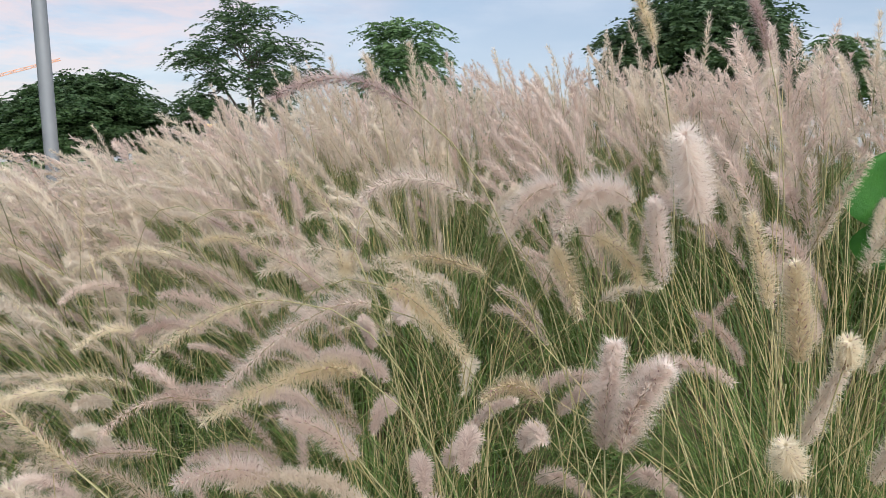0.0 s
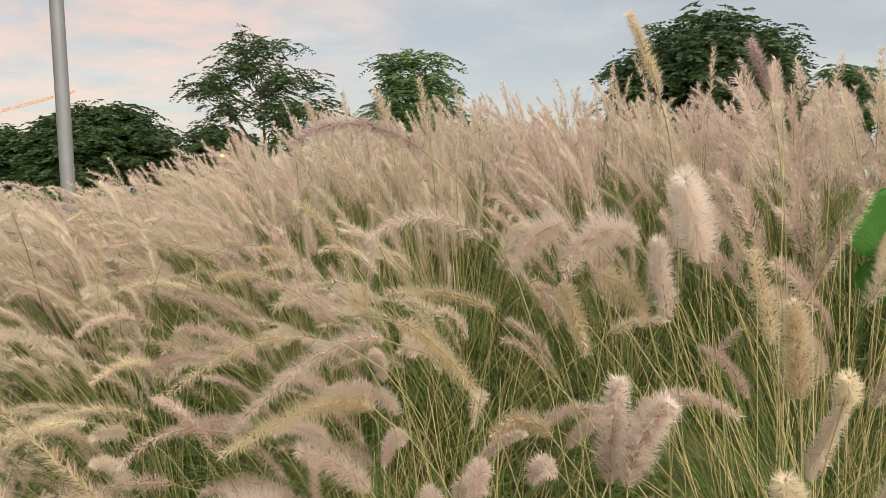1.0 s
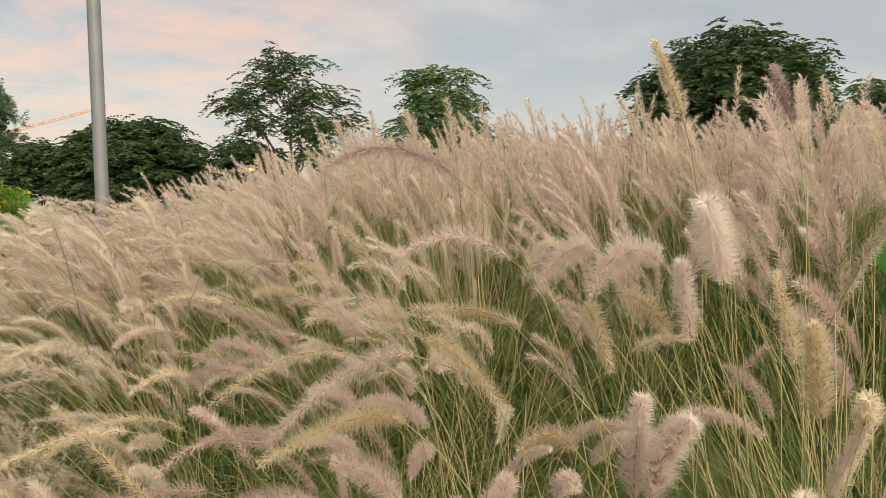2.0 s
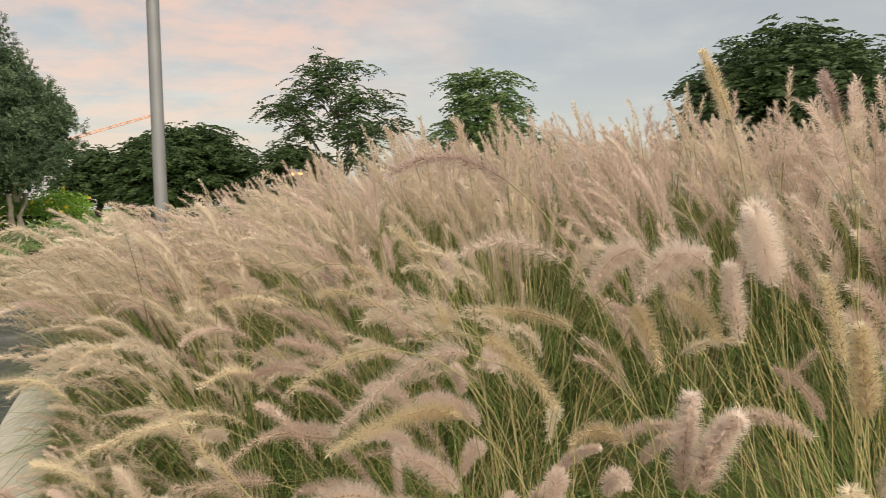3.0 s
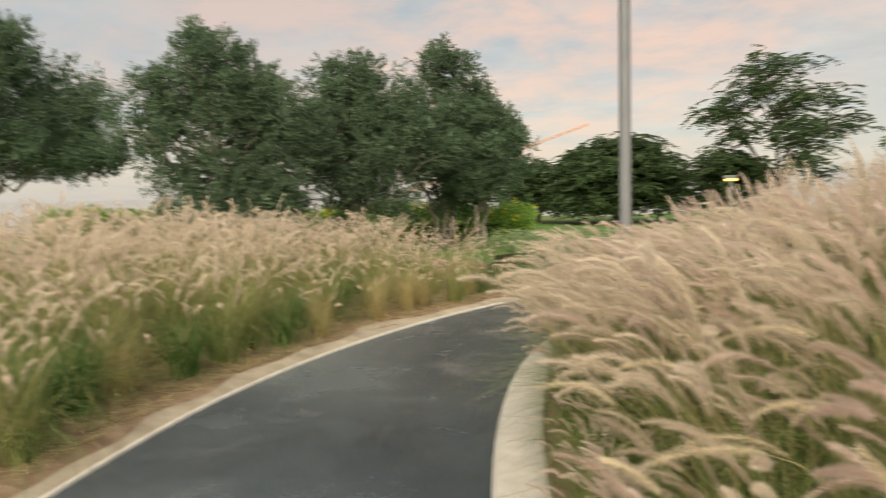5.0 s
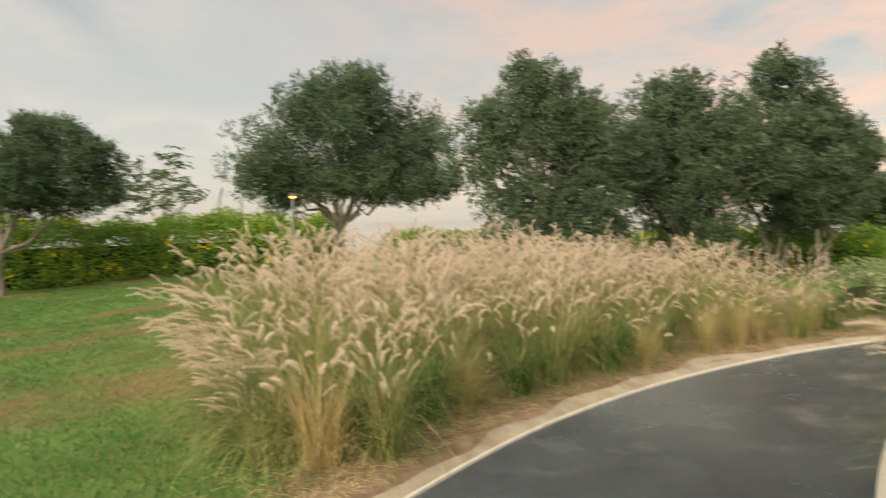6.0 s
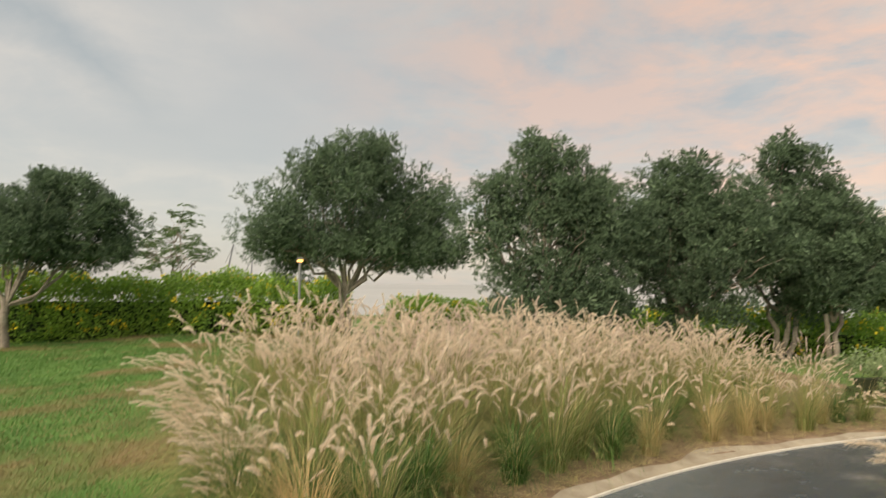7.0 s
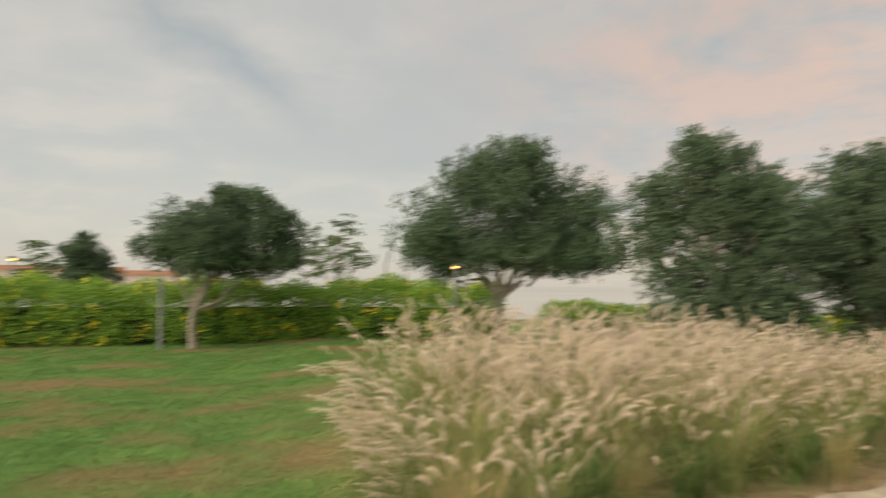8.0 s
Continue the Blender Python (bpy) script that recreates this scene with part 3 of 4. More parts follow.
def left_bank():
    rng = np.random.default_rng(23)
    kinds = {}
    for k in range(5):
        kinds["tall", k] = clump(200 + k, 0.84, 0.36, 0.5, 27, 0.06, foot=0.10, head_tilt=(0.05, 0.75), head_curl=(0.3, 1.5), size=0.2, straw=0.24, blade_n=360, fuzz=260, stout=1.2, skirt=0.4, leafy=BANK_BLADE, pink=k == 0, reach=(0.5, 1.25), label=TALL_LABEL)
    for k in range(2):
        kinds["green", k] = clump(220 + k, 0.70, 0.46, 0.6, 9, 0.03, foot=0.09, head_tilt=(0.1, 0.8), head_curl=(0.3, 1.4), size=0.15, straw=0.08, blade_n=480, fuzz=260, stout=1.2, skirt=0.4, leafy=GREEN_TUFT, reach=(0.6, 1.2), label=GREEN_LABEL)
        kinds["dry", k] = clump(230 + k, 0.74, 0.42, 0.5, 18, 0.04, foot=0.08, head_tilt=(0.0, 0.8), head_curl=(0.2, 1.4), size=0.14, straw=0.92, blade_n=420, fuzz=260, stout=1.2, skirt=0.4, leafy=BANK_BLADE, reach=(0.5, 1.25), label=DRY_LABEL)
        kinds["droop", k] = clump(240 + k, 0.78, 0.46, 0.8, 26, 0.32, foot=0.10, head_tilt=(0.4, 1.0), head_curl=(0.5, 1.2), size=0.19, straw=0.24, blade_n=360, fuzz=260, stout=1.2, skirt=0.4, leafy=BANK_BLADE, reach=(0.5, 1.25), label=DROOP_LABEL)
    kinds["rust", 0] = clump(250, 0.66, 0.36, 0.45, 7, 0.02, foot=0.11, head_tilt=(0.0, 0.8), head_curl=(0.2, 1.4), size=0.13, straw=0.85, blade_n=420, fuzz=260, stout=1.2, skirt=0.3, leafy=BANK_BLADE, dried=RUST, reach=(0.6, 1.1), label="dry golden fountain grass clump with reddish stems")
    spots = []
    for gx in np.arange(-9.6, -3.4, 0.42):
        for gy in np.arange(-1.0, 9.0, 0.42):
            x, y = gx + rng.uniform(-.17, .17), gy + rng.uniform(-.17, .17)
            s = -float(side_of(EDGE_CURVE, np.array([x]), np.array([y]))[0])
            if s < 0.40 or s > 4.2 or y < 0.5 + 0.07 * (x + 4.4) or y > 7.5:
                continue
            kind = "tall"
            edge = y < 0.95 + 0.07 * (x + 4.4)
            if s < 1.0:
                kind = ("green", "tall", "green", "droop", "dry", "green", "tall")[int(rng.integers(7))]
            elif edge:
                kind = ("droop", "green", "droop")[int(rng.integers(3))]
            turn = rng.uniform(-3, 3) if kind != "droop" else -2.0 + rng.normal(0, 0.5) if edge else rng.normal(0, 0.5)
            if math.hypot(x + 4.3, y - .6) < 0.5:
                continue
            k = int(rng.integers(5 if kind == "tall" else 2))
            spots.append((x, y, (kind, k), turn, rng.uniform(0.8, 1.1) * (1 - 0.28 * step(4.0, 7.5, y)) * (1.04 if edge else 1.0)))
    spots.append((-4.08, .66, ("rust", 0), 0.4, 1.0))
    spots.append((-4.62, .36, ("green", 1), 1.9, 1.0))
    spots.append((-4.3, 1.0, ("green", 0), 0.7, 1.05))
    spots.append((-4.4, .5, ("droop", 0), -2.3, 1.0))
    spots.append((-4.7, .8, ("droop", 1), -2.0, 1.05))
    spots.append((-4.95, .42, ("droop", 0), -2.5, 0.95))
    spots.append((-5.5, .5, ("droop", 1), -2.2, 1.0))
    spots.append((-4.25, .38, ("droop", 1), -2.7, 0.75))
    plant(kinds, spots, rng)


right_bed()
left_bank()

ROSE = surface("rose_bristles", (.80, .67, .60), (.98, .92, .85), 0.8, 3.0, islands=0.6, translucent=0.45)
MAUVE = surface("mauve_bristles", (.50, .37, .36), (.74, .60, .56), 0.8, 3.0, islands=0.6, translucent=0.3)
CREAM = surface("cream_bristles", (.78, .66, .47), (.95, .88, .70), 0.8, 3.0, islands=0.6, translucent=0.35)


def foxtail(base, mid, tip, radius, coat, hairs):
    """One large foxtail on its own arching stem, from its base through its middle to its tip."""
    rng = np.random.default_rng(int(abs(base[0] * 7919 + base[2] * 104729 + tip[0] * 1299709)))
    b, m, t = (np.array(v, float) for v in (base, mid, tip))
    c = 2 * m - (b + t) / 2
    s = np.linspace(0, 1, 14)[:, None]
    line = b * (1 - s) ** 2 + 2 * c * s * (1 - s) + t * s ** 2
    way = (c - b) / np.linalg.norm(c - b)
    foot = np.array([b[0] - way[0] * 0.25 + rng.normal(0, .04), b[1] - way[1] * 0.12 + 0.08, 0.0])
    foot[2] = ground_at(foot[0], foot[1]) - 0.01
    bend = b - way * 0.22 + (0, 0, 0.02)
    k = np.linspace(0, 1, 12)[:, None]
    stem = foot * (1 - k) ** 3 + 3 * (foot * .45 + bend * .55) * k * (1 - k) ** 2 + 3 * bend * k ** 2 * (1 - k) + b * k ** 3
    ob = thing("foxtail_stem", "single arching grass stem with a fluffy foxtail plume", "ornamental grass", "foxtail stems", at=Matrix.Translation(foot))
    part("stalk", tri_mesh("stalk", *tube(np.vstack([stem, line[1:11]]) - foot, np.r_[np.linspace(.0011, .0008, 12), np.linspace(.0007, .0004, 10)], 5), STALK), ob)
    down, grains = plume(rng, line - foot, radius * 1.12, int(hairs * 2.0), 0.0006, 90, (-0.1, 0.6))
    head = part("flower_plume", tri_mesh("flower_plume", *down, coat), ob, "fluffy foxtail of fine pale bristles")
    tagged(part("seed_core", tri_mesh("seed_core", *grains, SEED), head, "small purplish spikelets"), kind="stuff")


foxtail((0.04, 0.863, 1.231), (-0.045, 0.854, 1.266), (-0.125, 0.851, 1.24), 0.018, MAUVE, 900)
foxtail((0.118, 0.998, 1.109), (0.035, 1.001, 1.143), (-0.038, 0.994, 1.117), 0.028, ROSE, 900)
foxtail((0.23, 0.957, 1.13), (0.19, 0.943, 1.126), (0.149, 0.911, 1.076), 0.026, ROSE, 800)
foxtail((0.31, 0.898, 1.117), (0.259, 0.881, 1.135), (0.211, 0.854, 1.088), 0.028, ROSE, 900)
foxtail((0.36, 0.807, 1.106), (0.338, 0.777, 1.159), (0.31, 0.725, 1.205), 0.028, ROSE, 1000)
foxtail((0.351, 0.891, 1.017), (0.335, 0.875, 1.079), (0.32, 0.844, 1.128), 0.02, ROSE, 700)
foxtail((0.216, 0.93, 1.057), (0.23, 0.901, 1.027), (0.244, 0.876, 0.976), 0.022, CREAM, 700)
foxtail((0.268, 0.943, 1.071), (0.301, 0.912, 1.055), (0.319, 0.879, 1.019), 0.022, CREAM, 600)
foxtail((0.493, 0.904, 0.982), (0.478, 0.902, 1.042), (0.457, 0.899, 1.108), 0.02, CREAM, 700)
foxtail((0.413, 0.668, 0.989), (0.41, 0.673, 1.035), (0.404, 0.675, 1.085), 0.022, CREAM, 1200)
foxtail((0.228, 0.659, 0.905), (0.23, 0.667, 0.952), (0.233, 0.655, 1.013), 0.021, ROSE, 1200)
foxtail((0.237, 0.628, 0.917), (0.248, 0.632, 0.958), (0.271, 0.619, 1.002), 0.023, ROSE, 1200)
foxtail((0.372, 0.587, 0.914), (0.367, 0.584, 0.929), (0.357, 0.574, 0.95), 0.018, CREAM, 500)
foxtail((0.478, 0.709, 0.966), (0.478, 0.703, 0.986), (0.471, 0.689, 1.005), 0.017, CREAM, 450)
foxtail((-0.016, 0.893, 0.991), (-0.09, 0.859, 0.981), (-0.182, 0.77, 0.913), 0.024, ROSE, 1100)
foxtail((-0.0, 0.909, 1.011), (0.049, 0.885, 0.987), (0.104, 0.839, 0.936), 0.022, CREAM, 800)
foxtail((-0.021, 0.819, 0.923), (-0.08, 0.794, 0.936), (-0.172, 0.705, 0.913), 0.022, CREAM, 1100)
foxtail((0.178, 0.723, 0.929), (0.148, 0.723, 0.947), (0.113, 0.71, 0.934), 0.017, CREAM, 600)
foxtail((-0.021, 0.756, 0.85), (-0.054, 0.746, 0.885), (-0.095, 0.726, 0.91), 0.021, ROSE, 700)
foxtail((-0.101, 0.679, 0.861), (-0.129, 0.66, 0.884), (-0.171, 0.623, 0.887), 0.02, ROSE, 700)
foxtail((0.371, 1.05, 1.327), (0.345, 1.03, 1.378), (0.317, 1.009, 1.425), 0.016, CREAM, 700)
foxtail((0.543, 1.075, 1.322), (0.53, 1.076, 1.36), (0.506, 1.059, 1.398), 0.016, MAUVE, 500)
foxtail((-0.203, 0.52, 0.953), (-0.239, 0.519, 0.989), (-0.284, 0.514, 1.04), 0.017, CREAM, 500)
foxtail((-0.55, 1.40, 0.69), (-0.69, 1.385, 0.715), (-0.825, 1.33, 0.645), 0.024, CREAM, 900)
foxtail((-0.072, 0.943, 1.101), (-0.1, 0.943, 1.136), (-0.133, 0.92, 1.17), 0.016, CREAM, 400)
foxtail((-0.153, 1.07, 1.009), (-0.227, 1.061, 1.048), (-0.276, 1.027, 1.048), 0.017, CREAM, 600)
foxtail((-0.559, 1.679, 0.914), (-0.684, 1.688, 0.926), (-0.79, 1.632, 0.882), 0.021, CREAM, 700)
foxtail((-0.109, 0.818, 1.013), (-0.169, 0.784, 1.009), (-0.231, 0.722, 0.974), 0.015, CREAM, 500)
foxtail((0.137, 1.03, 1.001), (0.079, 1.037, 1.023), (-0.002, 1.006, 1.035), 0.02, CREAM, 800)
foxtail((-0.06, 1.082, 1.035), (-0.072, 1.054, 1.005), (-0.088, 1.043, 1.075), 0.018, CREAM, 600)
foxtail((-0.804, 1.546, 0.792), (-0.922, 1.549, 0.832), (-1.042, 1.523, 0.792), 0.02, CREAM, 600)
foxtail((-0.453, 1.258, 0.817), (-0.514, 1.267, 0.854), (-0.593, 1.254, 0.815), 0.018, CREAM, 600)
foxtail((-0.299, 1.357, 1.059), (-0.27, 1.362, 1.047), (-0.243, 1.364, 1.023), 0.018, CREAM, 500)
foxtail((-0.366, 1.337, 1.049), (-0.332, 1.344, 1.025), (-0.303, 1.347, 1.001), 0.016, MAUVE, 500)
foxtail((-0.971, 1.39, 0.737), (-1.074, 1.397, 0.778), (-1.195, 1.364, 0.758), 0.021, CREAM, 700)
foxtail((-0.739, 1.126, 0.652), (-0.822, 1.151, 0.681), (-0.9, 1.163, 0.681), 0.019, CREAM, 600)
foxtail((-0.528, 1.113, 0.793), (-0.644, 1.11, 0.776), (-0.767, 1.077, 0.721), 0.02, CREAM, 700)
foxtail((-0.838, 1.783, 0.907), (-0.835, 1.798, 1.001), (-0.824, 1.812, 1.087), 0.02, CREAM, 500)


def broad_leaf_plant(x, y, leaves):
    """A low weed with broad rounded leaves on stems."""
    z = ground_at(x, y)
    ob = thing("broad_leaf_plant", "bright green broad-leaved plant among the grass", "plant", at=pose(x, y, z))
    rng = np.random.default_rng(77)
    for dx, dy, top, size, turn in leaves:
        st = part("stem", tri_mesh("stem", *tube([(0, 0, 0), (dx * .6, dy * .6, top * .6), (dx, dy, top)], [.002, .0018, .0012], 6), STALK), ob)
        u = np.linspace(0, 1, 9)
        v, f = [], []
        for a in u:
            half = size * 0.62 * math.sin(math.pi * min(1, a * 1.02 + .02)) ** 0.45
            for b in (-1, -.5, 0, .5, 1):
                v.append((half * b * (1 + .05 * math.sin(9 * a + 3 * b)), 0.14 * size * abs(b) - size * .3 * a * a, size * (a - .45)))
        for i in range(8):
            for j in range(4):
                p = i * 5 + j
                f += [(p, p + 1, p + 6), (p, p + 6, p + 5)]
        m = pose(dx, dy, top, -18, 0, turn)
        v = np.array([m @ Vector(q) for q in v])
        part("leaf", tri_mesh("leaf", v, f, BROAD), ob)


BROAD = surface("broad_leaf", (.022, .10, .014), (.07, .22, .03), 0.5, 9.0, translucent=0.2, bump=0.3, bump_scale=60)
broad_leaf_plant(.98, 1.5, [(0, 0, .80, .14, 20), (.05, .03, .68, .11, -35), (.11, .05, .84, .13, 30)])


def turf():
    """Short blades over the near lawn."""
    rng = np.random.default_rng(5)
    n = 150000
    r = 2.2 + 20 * rng.random(n) ** 1.6
    a = np.radians(rng.uniform(72, 118, n))
    x, y = -.3 - r * np.sin(a), -.45 + r * np.cos(a)
    left = -side_of(EDGE_CURVE, x, y)
    keep = (left > 0.45) & ((y < 0.85 + 0.07 * (x + 4.4)) | (left > 4.4))
    x, y, r = x[keep], y[keep], r[keep]
    n = len(x)
    gap = np.maximum(0.85 + 0.07 * (x + 4.4) - y, 0)
    dry = rng.random(n) < 0.05 + 0.85 * np.exp(-gap / 0.8) * (x > -11)
    z = heights(x, y)
    h = rng.uniform(0.02, 0.045, n) * (1 + r * 0.03)
    t = rng.uniform(0, 2 * np.pi, n)
    w = 0.0016 * (1 + r * 0.22)
    base = np.stack([x, y, z - 0.004], 1)
    side = np.stack([np.cos(t) * w, np.sin(t) * w, 0 * t], 1)
    tip = base + np.stack([rng.normal(0, .02, n), rng.normal(0, .02, n), h], 1)
    v = np.stack([base - side, base + side, tip], 1).reshape(-1, 3)
    for name, mask, material, label in (("turf", ~dry, TURF, "short green and dry lawn grass"), ("dry_turf", dry, DRY_TURF, "brown dry grass beside the planted bank")):
        w = v.reshape(-1, 3, 3)[mask].reshape(-1, 3)
        tagged(new(name, tri_mesh(name, w, np.arange(len(w)).reshape(-1, 3), material)), label, "grass", kind="stuff")


turf()


def litter():
    """Dry blades and straw lying on the bare soil beside the path."""
    rng = np.random.default_rng(8)
    n = 15000
    way = rng.integers(35, 110, n)
    side = rng.uniform(0.28, 1.1, n) ** 1.2
    x, y = (EDGE_CURVE[way] + (EDGE_CURVE[way + 1] - EDGE_CURVE[way]) * rng.random((n, 1))).T
    normal = offset(EDGE_CURVE, -1.0) - EDGE_CURVE
    x, y = x + normal[way, 0] * side, y + normal[way, 1] * side
    keep = y > 0.3 + rng.normal(0, 0.25, n)
    x, y, n = x[keep], y[keep], int(keep.sum())
    z = np.maximum(heights(x, y), 0.03) + 0.016
    a = rng.uniform(0, 2 * np.pi, n)
    ell = rng.uniform(0.03, 0.13, n)
    d = np.stack([np.cos(a) * ell, np.sin(a) * ell, rng.normal(0, .012, n)], 1)
    w = np.stack([-np.sin(a), np.cos(a), 0 * a], 1) * 0.0022
    base = np.stack([x, y, z], 1)
    v = np.stack([base - w, base + w, base + d], 1).reshape(-1, 3)
    tagged(new("dry_litter", tri_mesh("dry_litter", v, np.arange(3 * n).reshape(-1, 3), STRAW)), "dry straw litter lying on bare soil", "litter", kind="stuff")


litter()


# ---------------------------------------------------------------- trees and hedges
def leaf_cloud(rng, centres, spread, per, length, width):
    """Diamond leaves strewn round centres, pointing out and up."""
    n = len(centres) * per
    c = np.repeat(np.asarray(centres), per, 0)
    off = rng.normal(size=(n, 3))
    off *= (spread * rng.random(n) ** 0.45 / (np.linalg.norm(off, axis=1) + 1e-9))[:, None]
    p = c + off
    d = off / (np.linalg.norm(off, axis=1)[:, None] + 1e-9) + rng.normal(0, 0.6, (n, 3)) + (0, 0, 0.25)
    d /= np.linalg.norm(d, axis=1)[:, None]
    side = np.cross(d, rng.normal(size=(n, 3)))
    side /= np.linalg.norm(side, axis=1)[:, None] + 1e-9
    k = rng.uniform(0.7, 1.25, n)[:, None]
    mid = p + d * length * 0.45 * k
    v = np.stack([p, mid + side * width * k / 2, p + d * length * k, mid - side * width * k / 2], 1).reshape(-1, 3)
    one = np.array([(0, 1, 2), (0, 2, 3)])
    return v, (np.arange(n)[:, None, None] * 4 + one).reshape(-1, 3)


def sprigs(rng, points, outward, reach, twigs, pairs, length, width):
    """Leafy twigs at points, growing outwards and up, with narrow leaves in pairs."""
    n = len(points) * twigs
    p = np.repeat(points, twigs, 0) + rng.normal(0, reach * 0.45, (n, 3))
    d = np.repeat(outward, twigs, 0) * 0.8 + rng.normal(0, 0.55, (n, 3)) + (0, 0, 0.35)
    d /= np.linalg.norm(d, axis=1)[:, None]
    ref = np.cross(d, rng.normal(size=(n, 3)))
    ref /= np.linalg.norm(ref, axis=1)[:, None] + 1e-9
    other = np.cross(d, ref)
    size = (reach * rng.uniform(0.6, 1.3, n))[:, None]
    rows = []
    for k in range(pairs):
        s = (k + 0.3) / pairs
        across = ref if k % 2 else other
        for sign in (-1, 1):
            root = p + d * size * s
            way = d * 0.75 + across * sign * 0.7 + rng.normal(0, 0.18, (n, 3))
            way /= np.linalg.norm(way, axis=1)[:, None]
            flat = np.cross(way, rng.normal(size=(n, 3)))
            flat /= np.linalg.norm(flat, axis=1)[:, None] + 1e-9
            ell = (length * rng.uniform(0.7, 1.2, n))[:, None]
            mid = root + way * ell * 0.45
            rows.append(np.stack([root, mid + flat * width / 2, root + way * ell, mid - flat * width / 2], 1))
    v = np.concatenate(rows).reshape(-1, 3)
    m = len(v) // 4
    return v, (np.arange(m)[:, None, None] * 4 + np.array([(0, 1, 2), (0, 2, 3)])).reshape(-1, 3)


def limb(rng, a, b, r0, r1, sag=0.1, steps=6):
    a, b = np.asarray(a, float), np.asarray(b, float)
    s = np.linspace(0, 1, steps)[:, None]
    wob = rng.normal(0, sag * np.linalg.norm(b - a) * 0.3, (steps, 3)) * np.sin(np.pi * s)
    return tube(a + (b - a) * s + wob, np.linspace(r0, r1, steps), 7)


def olive_tree(seed, x, y, lobes, fork, leaves, leaf=0.07, trunks=2, label="", lean=0.0):
    """lobes: (dx, dy, z, rx, rz) bulges of the crown; fork: height at which the trunk divides."""
    rng = np.random.default_rng(seed)
    z0 = ground_at(x, y)
    ob = thing("olive_tree", label, "tree", "olive trees", at=pose(x, y, z0))
    wood = []
    for k in range(trunks):
        a = np.array([rng.normal(0, 0.06), rng.normal(0, 0.06), -0.05])
        wood.append(limb(rng, a, (lean + rng.normal(0, 0.1), rng.normal(0, 0.12) + (k - (trunks - 1) / 2) * 0.4 + 2 * lean, fork), 0.13 if lean else 0.06, 0.08 if lean else 0.04))
    for dx, dy, z, rx, rz in lobes:
        wood.append(limb(rng, (lean, 0, fork * 0.85), (dx, dy, z), 0.045, 0.015, 0.2))
        for _ in range(4):
            d = rng.normal(size=3)
            d /= np.linalg.norm(d)
            wood.append(limb(rng, (lean + (dx - lean) * .5, dy * .5, (fork + z) / 2), (dx + d[0] * rx * .8, dy + d[1] * rx * .8, z + d[2] * rz * .8), 0.02, 0.005, 0.25))
    part("trunk", tri_mesh("trunk", *merged(wood), BARK), ob, "pale grey twisted trunk and limbs")
    bumps = []
    for dx, dy, z, rx, rz in lobes:
        for _ in range(4):
            d = rng.normal(size=3) + (0.3, 0, 0.15)
            d /= np.linalg.norm(d)
            k = rng.uniform(0.26, 0.44)
            bumps.append((dx + d[0] * rx * .9, dy + d[1] * rx * .9, z + d[2] * rz * .85, rx * k, rx * k * .9))
    lobes = list(lobes) + bumps
    whole = sum((a * a * b) ** (2 / 3) for *_, a, b in lobes)
    shell, inside, ways = [], [], []
    for dx, dy, z, rx, rz in lobes:
        n = max(8, int(leaves / 60 * (rx * rx * rz) ** (2 / 3) / whole))
        d = rng.normal(size=(n, 3))
        d /= np.linalg.norm(d, axis=1)[:, None]
        bulge = 1 + 0.13 * np.sin(5 * d[:, 0] + seed) * np.cos(4 * d[:, 2] + 2 * seed) + 0.1 * np.sin(9 * d[:, 1] + seed)
        r = rng.uniform(0.72, 1.0, n) * bulge
        shell.append(np.stack([dx + d[:, 0] * rx * r, dy + d[:, 1] * rx * r, z + d[:, 2] * rz * r], 1))
        ways.append(d)
        n = n // 2
        d = rng.normal(size=(n, 3))
        d /= np.linalg.norm(d, axis=1)[:, None]
        r = rng.random(n) ** 0.5 * 0.62
        inside.append(np.stack([dx + d[:, 0] * rx * r, dy + d[:, 1] * rx * r, z + d[:, 2] * rz * r], 1))
    spread = 0.30 * np.mean([l[3] for l in lobes])
    tagged(part("crown", tri_mesh("crown", *sprigs(rng, np.concatenate(shell), np.concatenate(ways), spread * 0.8, 6, 5, leaf * 1.15, leaf * 0.30), OLIVE), ob, "dense grey-green narrow leaves"), kind="stuff")
    tagged(part("inner_leaves", tri_mesh("inner_leaves", *leaf_cloud(rng, np.concatenate(inside), spread * 1.3, 30, leaf * 1.7, leaf * 0.8), OLIVE), ob, "shaded inner leaves"), kind="stuff")
    return ob


OLIVE_LABEL = "rounded olive tree with dense grey-green crown"
olive_tree(301, -9.75, 6.1, [(.5, .6, 2.3, .8, .75), (-.5, -.55, 2.6, .6, .5), (0, -0.07, 2.87, 0.87, 0.72), (-0.29, -0.72, 2.14, 0.87, 0.8), (0.22, 0.58, 2.07, 0.94, 0.87), (0, 0.07, 1.35, 1.23, 0.65), (0, -0.14, 3.35, 0.52, 0.43), (0.14, 0.36, 2.65, 0.75, 0.65), (0.29, -0.43, 0.98, 0.72, 0.43), (0.29, 0.51, 0.98, 0.72, 0.43)], 0.7, 92000, 0.046, 2, OLIVE_LABEL)
olive_tree(302, -9.36, 8.6, [(.85, .75, 1.9, .65, .6), (-.6, -.5, 2.2, .8, .7), (.55, .5, 2.35, .75, .65), (-.3, -.3, 2.9, .5, .45), (0, 0, 2.77, 0.87, 0.75), (0.22, 0.51, 2.04, 1.01, 0.87), (0, -0.51, 1.75, 0.96, 0.8), (0, 0.14, 3.2, 0.49, 0.43), (0.14, 0, 1.17, 1.01, 0.58)], 0.7, 76000, 0.048, 2, OLIVE_LABEL)
